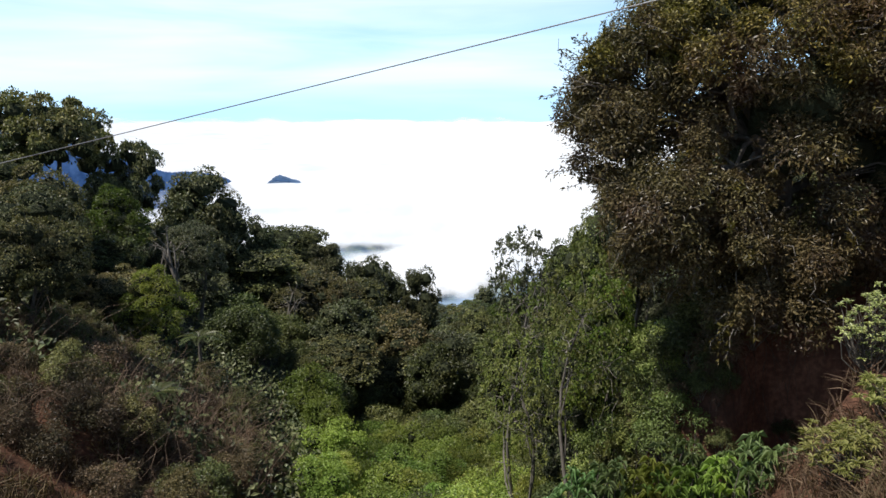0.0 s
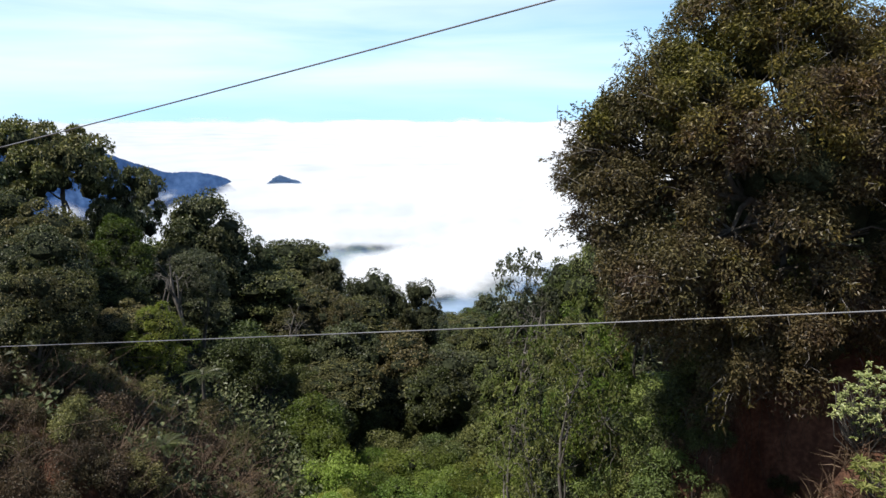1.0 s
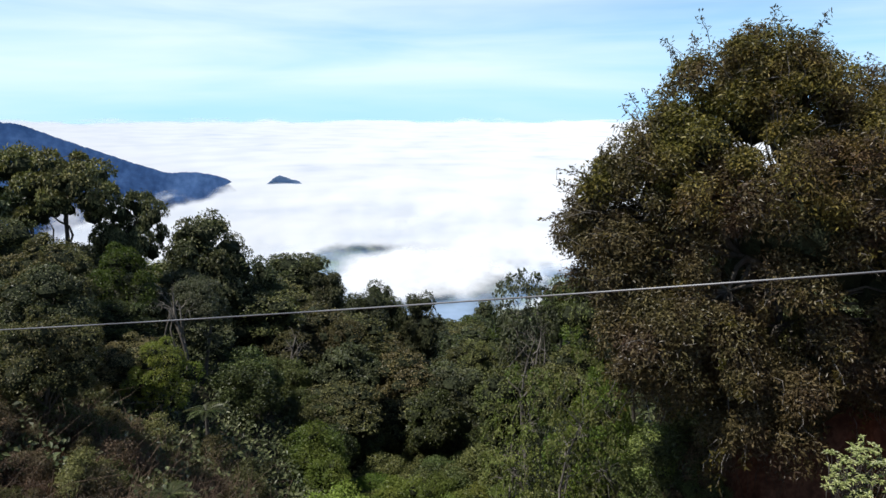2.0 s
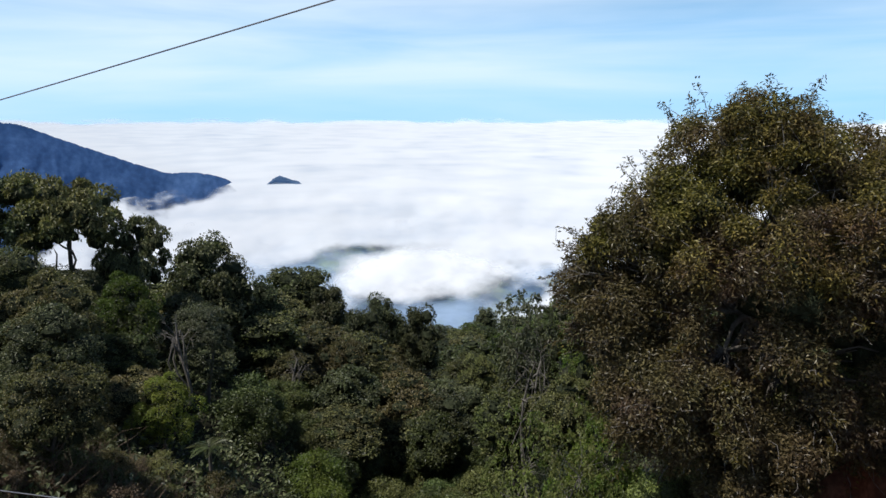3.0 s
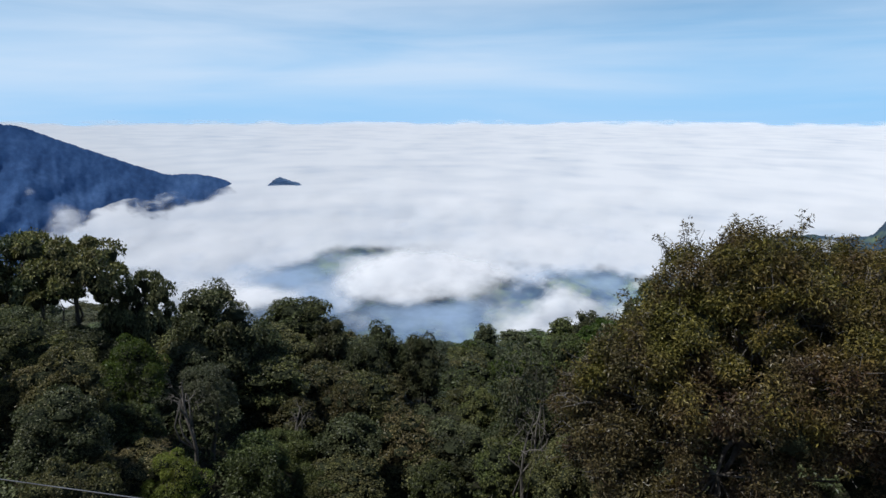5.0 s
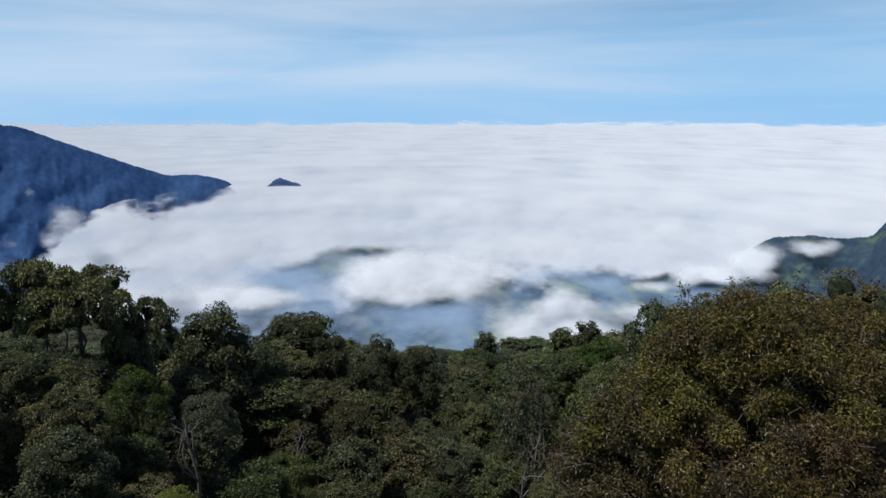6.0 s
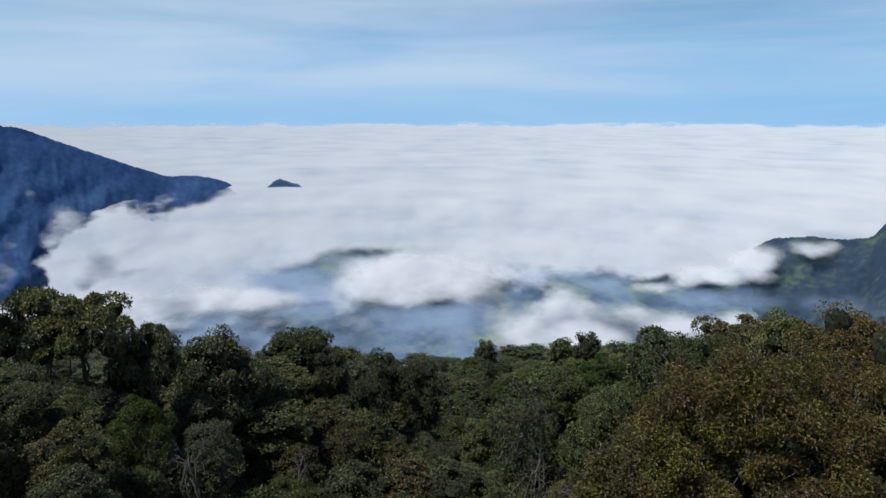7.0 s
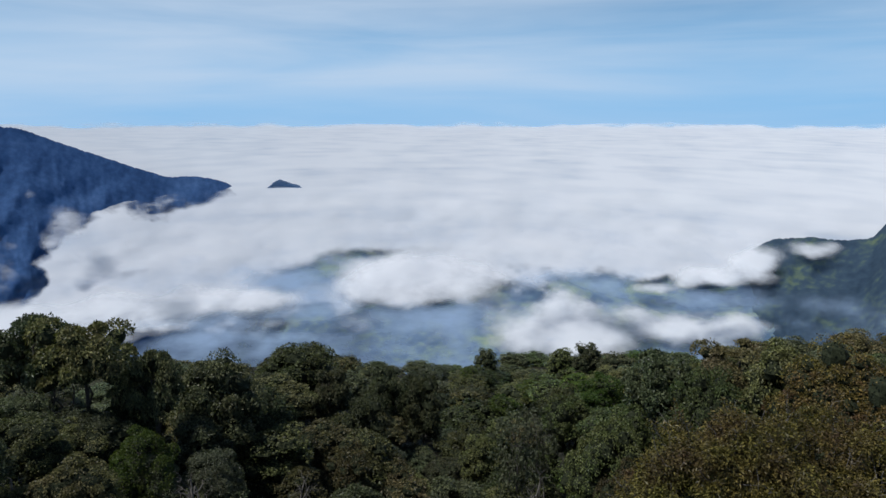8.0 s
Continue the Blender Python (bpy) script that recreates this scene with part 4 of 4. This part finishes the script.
def bare_tree(x, y, top, width, seed):
    """A dead tree: pale forked limbs with no leaves."""
    rng = np.random.default_rng(seed)
    g = float(land(x, y)) - 0.3
    h = top - g
    root = tagged(new("tree"), "dead tree with bare pale forked branches", "tree", "trees of the wooded gully")
    root.location = (x, y, g)
    ends = crown_centres(34, width / 2, width / 2, h * 0.32, h * 0.1, 2.0, rng, 0.3)
    trunk = part_of("trunk", mesh_of("trunk", *woody(h, h * 0.66, ends, rng, 0.13, (rng.normal() * 0.3, 0), 9), PALE_BARK, True), root)
    return root


for k, (x, y, top, width) in enumerate([(-16.6, 40.5, -5.6, 3.4), (6.4, 47.0, -9.4, 3.6), (7.6, 51.5, -11.0, 3.0), (-25.5, 36.0, -3.6, 3.0), (-12.0, 52.0, -12.5, 3.0), (12.5, 46.0, -4.2, 3.0)]):
    bare_tree(x, y, top, width, 500 + k)


# ---------- shrubs of the gully and the banks ----------
SHRUBS = [
    make_bush("shrub", 31, 4.0, 4.0, SHRUB_LEAF, 20, 52, 10, (0.19, 0.066), "fresh green leafy shrub in the bed of the gully", ragged=0.3, heart=0.4),
    make_bush("shrub", 32, 3.6, 3.6, SHRUB_LEAF, 20, 52, 10, (0.18, 0.058), "fresh green leafy shrub in the bed of the gully", ragged=0.3, heart=0.4),
    make_bush("shrub", 33, 3.4, 3.6, LIME_LEAF, 24, 60, 10, (0.14, 0.036), "yellow-green feathery shrub in the bed of the gully"),
    make_bush("shrub", 34, 3.2, 3.6, MID_LEAF, 18, 50, 8, (0.15, 0.07), "dark leafy shrub at the edge of the gully"),
]
rng_s = np.random.default_rng(9)
for row_y in np.arange(21.5, 41, 2.1):
    for row_x in np.arange(-7.6, 4.4, 2.3):
        x, y = row_x + rng_s.uniform(-0.8, 0.8), row_y + rng_s.uniform(-0.8, 0.8)
        pick = rng_s.choice([0, 1, 2, 3], p=[0.4, 0.3, 0.15, 0.15])
        if x > 2.5 and rng_s.random() < 0.3:
            pick = 3
        s = rng_s.uniform(0.72, 1.05)
        if x < -0.205 * y:
            continue
        m = at(x, y, float(land(x, y)) - 0.1, s, rng_s.uniform(0, 360))
        copy_thing(SHRUBS[pick], m)
for k in range(34):
    x, y = rng_s.uniform(-14, 3), rng_s.uniform(40, 54)
    copy_thing(SHRUBS[3], at(x, y, float(land(x, y)) - 0.1, rng_s.uniform(0.8, 1.25), rng_s.uniform(0, 360)))
for root in SHRUBS:
    discard(root)

BANK_BUSH = [
    make_bush("bush", 41, 2.0, 2.4, BROWN_LEAF, 14, 40, 8, (0.11, 0.038), "russet scrub bush on the earth bank", "bush", "scrub on the banks"),
    make_bush("bush", 42, 2.4, 2.4, OLIVE_LEAF, 14, 40, 8, (0.11, 0.040), "olive scrub bush on the earth bank", "bush", "scrub on the banks"),
    make_bush("bush", 43, 2.0, 2.2, MID_LEAF, 14, 36, 8, (0.12, 0.05), "dark green bush on the earth bank", "bush", "scrub on the banks"),
    make_bush("bush", 44, 2.3, 2.2, PALE_LEAF, 14, 36, 8, (0.11, 0.04), "pale green twiggy scrub bush on the bank", "bush", "scrub on the banks"),
]
rng_b = np.random.default_rng(19)
for k in range(150):
    if k % 3:
        x, y = rng_b.uniform(-18, -6.8), rng_b.uniform(16, 30)
        if -10.5 < x < -7.8 and y < 19.0:
            continue
    else:
        x, y = rng_b.uniform(3.5, 12), rng_b.uniform(20.6, 30)
    pick = rng_b.choice([0, 1, 2], p=[0.45, 0.35, 0.2] if x < 0 else [0.2, 0.3, 0.5])
    m = at(x, y, float(land(x, y)) - 0.1, rng_b.uniform(0.4, 0.85), rng_b.uniform(0, 360))
    copy_thing(BANK_BUSH[pick], m)
for k in range(44):
    x, y = rng_b.uniform(-14, -7), rng_b.uniform(17.0, 21.0)
    copy_thing(BANK_BUSH[0 if k % 4 else 1], at(x, y, float(land(x, y)) - 0.1, rng_b.uniform(0.35, 0.75), rng_b.uniform(0, 360)))
for k in range(46):
    x, y = rng_b.uniform(5.2, 13.5), rng_b.uniform(20.5, 22.8)
    copy_thing(BANK_BUSH[2 if k % 3 else 1], at(x, y, float(land(x, y)) - 0.1, rng_b.uniform(0.6, 1.0), rng_b.uniform(0, 360)))
for k in range(70):
    x, y = rng_b.uniform(2.2, 7.2), rng_b.uniform(19.4, 25.5)
    copy_thing(BANK_BUSH[3 if k % 4 else 2], at(x, y, float(land(x, y)) - 0.1, rng_b.uniform(0.5, 1.1), rng_b.uniform(0, 360)))
for k in range(36):
    x, y = rng_b.uniform(5.0, 11.8), rng_b.uniform(18.4, 20.4)
    copy_thing(BANK_BUSH[0 if k % 3 == 0 else 2], at(x, y, float(land(x, y)) - 0.1, rng_b.uniform(0.3, 0.65), rng_b.uniform(0, 360)))
for root in BANK_BUSH:
    discard(root)


# ---------- single plants on the banks ----------
def whorl_bush(x, y, z, height, width, leaf_mat, label, seed, whorls=70, blades=16, length=0.17, wide=0.035, droop=0.15):
    """A bush of stems that each end in a whorl of narrow leaves."""
    rng = np.random.default_rng(seed)
    root = tagged(new("bush"), label, "bush", "scrub on the banks")
    root.location = (x, y, float(land(x, y)) - 0.05 if z is None else z)
    tips = crown_centres(whorls, width / 2, width / 2, height * 0.62, height * 0.3, 2.0, rng, 0.2) + np.array([0, 0, height * 0.4])
    part_of("stem", mesh_of("stem", *joined([tube(bend((t[0] * 0.1, t[1] * 0.1, -0.2), t, rng, 0.2, 5), np.linspace(0.02, 0.006, 5), 4) for t in tips]), BARK, True), root)
    o = np.repeat(tips, blades, 0)
    ang = rng.uniform(0, 2 * np.pi, len(o))
    rise = rng.uniform(-0.2, 1.1, len(o))
    d = np.stack([np.cos(ang), np.sin(ang), rise], 1)
    d /= np.linalg.norm(d, axis=1, keepdims=True)
    side = np.stack([-np.sin(ang), np.cos(ang), np.zeros(len(o))], 1)
    L = length * rng.uniform(0.7, 1.3, (len(o), 1))
    mid, tip = o + d * L * 0.5, o + d * L - np.array([0, 0, 1]) * L * droop * 2
    v = np.stack([o, mid + side * wide / 2, tip, mid - side * wide / 2], 1).reshape(-1, 3)
    k = np.arange(len(o))[:, None] * 4
    f = np.concatenate([k + np.array([[0, 1, 2]]), k + np.array([[0, 2, 3]])], 1).reshape(-1, 3)
    part_of("foliage", mesh_of("foliage", v, f, leaf_mat), root)
    return root


def fern(x, y, z, size, turn, seed):
    """A rosette of arching fronds, each with two ranks of leaflets."""
    rng = np.random.default_rng(seed)
    root = tagged(new("fern"), "pale green arching tree fern on the bank", "fern", "ferns on the banks")
    root.matrix_basis = pose(x, y, z, 0, 0, turn)
    part_of("stem", mesh_of("stem", *tube(bend((0, 0, -1.2), (0, 0, 0.05), rng, 0.05, 4), np.linspace(0.10, 0.06, 4), 8), BARK, True), root)
    for k in range(11):
        a = 2 * np.pi * k / 11 + rng.uniform(-0.2, 0.2)
        out = np.array([np.cos(a), np.sin(a), 0])
        t = np.linspace(0, 1, 24)[:, None]
        L = size * rng.uniform(0.8, 1.15)
        spine = out * L * t + np.array([0, 0, 1.0]) * L * (0.55 * t - 0.62 * t ** 2)
        tang = np.gradient(spine, axis=0)
        tang /= np.linalg.norm(tang, axis=1, keepdims=True)
        side = np.cross(tang, [0, 0, 1.0])
        side /= np.linalg.norm(side, axis=1, keepdims=True)
        w = L * 0.23 * np.sin(np.pi * np.clip(t * 0.93 + 0.06, 0, 1)) ** 0.8
        quads = []
        for s in (1, -1):
            tipp = spine + side * s * w + tang * w * 0.35 - np.array([0, 0, 1]) * w * 0.15
            mid = spine + side * s * w * 0.5 + tang * (w * 0.18 + L * 0.02)
            low = spine + side * s * w * 0.5 + tang * (w * 0.18 - L * 0.012)
            quads.append(np.stack([spine, low, tipp, mid], 1)[1:].reshape(-1, 3))
        v = np.concatenate(quads)
        i = np.arange(len(v) // 4)[:, None] * 4
        f = np.concatenate([i + np.array([[0, 1, 2]]), i + np.array([[0, 2, 3]])], 1).reshape(-1, 3)
        part_of("frond", mesh_of("frond", v, f, FERN_LEAF), root)
    return root


FERN_LEAF = leaf_material("fern_leaf", (0.075, 0.10, 0.045), (0.11, 0.14, 0.06), (0.16, 0.19, 0.09), 0.3)
WHORL_LEAF = leaf_material("whorl_leaf", (0.205, 0.261, 0.075), (0.336, 0.393, 0.117), (0.505, 0.542, 0.194), 0.25, 0.4, 0.2)
SILVER_LEAF = leaf_material("silvery_leaf", (0.131, 0.167, 0.066), (0.218, 0.264, 0.100), (0.378, 0.417, 0.175), 0.2, 0.35, 0.15)
whorl_bush(8.0, 12.0, None, 1.0, 2.3, WHORL_LEAF, "yellow-green bush with whorled narrow leaves on red earth", 301, 150)
whorl_bush(9.2, 12.6, None, 0.8, 2.0, WHORL_LEAF, "yellow-green bush with whorled narrow leaves on red earth", 302, 110)
whorl_bush(9.6, 14.4, None, 1.9, 1.8, SILVER_LEAF, "silvery green bush at the top of the bank", 303, 150, 14, 0.12, 0.042)
whorl_bush(10.6, 14.9, None, 1.9, 1.9, SILVER_LEAF, "silvery green bush at the top of the bank", 304, 150, 14, 0.12, 0.042)
LUSH_LEAF = leaf_material("lush_leaf", (0.061, 0.115, 0.039), (0.108, 0.182, 0.062), (0.189, 0.270, 0.124), 0.2, 0.35, 0.15)
for k, (x, y, z) in enumerate([(5.3, 15.9, -10.6), (6.2, 16.2, -10.4), (4.4, 16.2, -11.0), (5.7, 15.2, -10.5), (7.0, 15.6, -10.4), (3.6, 16.6, -11.4), (6.6, 15.0, -10.3), (7.6, 14.8, -9.6)]):
    whorl_bush(x, y, z, 2.3, 1.7, LUSH_LEAF if k % 3 else SHRUB_LEAF, "lush plant with large drooping pointed leaves", 310 + k, 70, 8, 0.27, 0.085, 0.4)
for k, (x, y, z, s) in enumerate([(-9.3, 21.0, -8.9, 0.9), (6.0, 21.6, -8.2, 0.9), (-11.4, 30.5, -10.2, 1.1)]):
    fern(x, y, z, s, 40 * k, 401 + k)


# ---------- undergrowth and dry grass ----------
def undergrowth():
    rng = np.random.default_rng(23)
    n = 13000
    y = np.concatenate([20 + 100 * rng.random(n - 6000) ** 1.3, rng.uniform(21, 62, 6000)])
    x = rng.uniform(-0.72, 0.72, n) * (y + 4)
    keep = (fbm(x / 3, y / 3, 3, 40) > -0.25) & ~((y < 21) & (x > 4.8) & (x < 11.5) & (y > 13)) & ~((y < 20) & (x < -7.5) & (x > -15))
    x, y = x[keep], y[keep]
    c = np.stack([x, y, land(x, y) + 0.15], 1)
    v, f = clump_leaves(c, rng.uniform(0.45, 1.05, len(c)), 12, 0.28, 0.15, rng, 0.9, 0.0, 4)
    tagged(new("undergrowth", mesh_of("undergrowth", v, f, DARK_LEAF)), "low dark green undergrowth covering the slopes", "undergrowth", kind="stuff")


def dry_grass():
    rng = np.random.default_rng(29)
    n = 6400
    side = rng.random(n) < 0.6
    x = np.where(side, rng.uniform(-17, -6.5, n), rng.uniform(4.2, 13, n))
    y = np.where(side, rng.uniform(13.5, 27, n), rng.uniform(9.5, 17.5, n))
    keep = fbm(x / 1.6, y / 1.6, 3, 44) > -0.06
    x, y = x[keep], y[keep]
    tuft = np.stack([x, y, land(x, y) - 0.03], 1)
    p = np.repeat(tuft, 14, 0) + rng.normal(size=(len(tuft) * 14, 3)) * np.array([0.09, 0.09, 0.02])
    lean = rng.normal(size=p.shape) * 0.5
    d = lean + np.array([0, 0, 0.75])
    d /= np.linalg.norm(d, axis=1, keepdims=True)
    s = np.cross(d, rng.normal(size=p.shape))
    s /= np.linalg.norm(s, axis=1, keepdims=True)
    L = rng.uniform(0.25, 0.65, (len(p), 1))
    tip = p + d * L + lean * L * 0.35 - np.array([0, 0, 0.12]) * L
    mid = p + d * L * 0.5
    v = np.stack([p - s * 0.012, p + s * 0.012, mid + s * 0.011, tip, mid - s * 0.011], 1).reshape(-1, 3)
    i = np.arange(len(p))[:, None] * 5
    f = np.concatenate([i + np.array([[0, 1, 2]]), i + np.array([[0, 2, 4]]), i + np.array([[4, 2, 3]])], 1).reshape(-1, 3)
    tagged(new("dry_grass", mesh_of("dry_grass", v, f, DRY_LEAF)), "straw-brown dry grass tufts on the earth banks", "grass", kind="stuff")


ROOT = rough_material("dead_root", [(0.3, (0.04, 0.028, 0.020)), (0.55, (0.10, 0.070, 0.050)), (0.75, (0.20, 0.145, 0.10))], 3.0, 14.0, 0.4)


def hanging_roots():
    """Dead creepers and roots over the face of the cut bank."""
    rng = np.random.default_rng(37)
    pieces = []
    for k in range(320):
        x, y = rng.uniform(5.2, 11.5), rng.uniform(19.0, 20.9)
        top = float(land(x, y)) + 0.1
        d = rng.uniform(0.8, 3.2)
        end = (x + rng.normal() * 0.2, y - rng.uniform(0.15, 0.7), top - d)
        pieces.append(tube(bend((x, y + 0.2, top + 0.1), end, rng, 0.18, 6), np.linspace(0.014, 0.004, 6), 4))
    tagged(new("hanging_roots", mesh_of("hanging_roots", *joined(pieces), ROOT, True)), "dead brown roots and creepers hanging over the cut bank", "roots", kind="stuff")


def dry_brush():
    """Dead bare stems and bracken over the bank on the other hand."""
    rng = np.random.default_rng(53)
    pieces = []
    while len(pieces) < 3200:
        x, y = rng.uniform(-15, -6.6), rng.uniform(17.5, 27)
        if fbm(x / 1.8, y / 1.8, 3, 46) < -0.04:
            continue
        foot = np.array([x, y, float(land(x, y)) - 0.1])
        tall = rng.uniform(0.9, 2.4)
        for k in range(5):
            way = np.array([rng.normal() * 0.45, rng.normal() * 0.45, 1.0])
            pieces.append(tube(bend(foot, foot + way * tall * rng.uniform(0.5, 1.0), rng, 0.3, 5), np.linspace(0.012, 0.004, 5), 3))
    tagged(new("dry_brush", mesh_of("dry_brush", *joined(pieces), STALK, True)), "dead brown stems and bracken on the earth bank", "brush", kind="stuff")


STALK = rough_material("dead_stalk", [(0.3, (0.09, 0.062, 0.045)), (0.55, (0.19, 0.135, 0.095)), (0.75, (0.32, 0.24, 0.17))], 3.0, 14.0, 0.3)
hanging_roots()
dry_brush()
undergrowth()
dry_grass()


# ---------- the lines overhead ----------
CABLE, cnt, c_out = nodes_of("weathered_cable")
c_b = cnt.nodes.new("ShaderNodeBsdfPrincipled")
c_n = cnt.nodes.new("ShaderNodeTexNoise")
c_n.inputs["Scale"].default_value = 30
c_r = ramp_of(cnt, [(0.35, (0.11, 0.11, 0.115)), (0.65, (0.25, 0.25, 0.25))])
cnt.links.new(c_n.outputs["Fac"], c_r.inputs["Fac"])
cnt.links.new(c_r.outputs["Color"], c_b.inputs["Base Color"])
c_b.inputs["Roughness"].default_value, c_b.inputs["Metallic"].default_value = 0.42, 0.3
cnt.links.new(c_b.outputs["BSDF"], c_out.inputs["Surface"])


def line_at(x, k):
    a, b, c, d, e = LINES[k]
    return (x, a + b * x, c + d * x + e * x * x)


LINES = [(4.597, -0.487, 0.408, 0.2003, 0.0006), (4.562, -0.480, 2.431, 0.2052, 0.0016), (4.628, -0.492, 6.540, 0.1891, 0.0009)]
for k in range(3):
    xs = np.linspace(-24, 24, 60)
    v, f = tube([line_at(x, k) for x in xs], np.full(60, 0.0044 if k == 0 else 0.0060), 6)
    tagged(new("power_line", mesh_of("power_line", v, f, CABLE, True)), "thin dark overhead line slung across the gully head", "cable", "overhead lines")


def pole(x):
    px, py, _ = line_at(x, 0)
    g, top = float(land(px, py)), line_at(x, 2)[2] + 0.3
    root = tagged(new("utility_pole"), "weathered wooden pole that carries the overhead lines", "pole", "line poles")
    root.location = (px, py, g - 0.5)
    rng = np.random.default_rng(3)
    side = 0.14 if x < 0 else -0.14
    part_of("shaft", mesh_of("shaft", *tube([(side * 1.2, 0, t) for t in np.linspace(0, top - g + 0.5, 8)], np.linspace(0.16, 0.10, 8), 12), BARK, True), root)
    for k in range(3):
        z = line_at(x, k)[2] - g + 0.5
        part_of("insulator", mesh_of("insulator", *tube([(side * 0.9, 0, z), (side * 0.4, 0, z), (0, 0, z)], [0.02, 0.045, 0.03], 8), CABLE, True), root)


pole(-24)
pole(24)
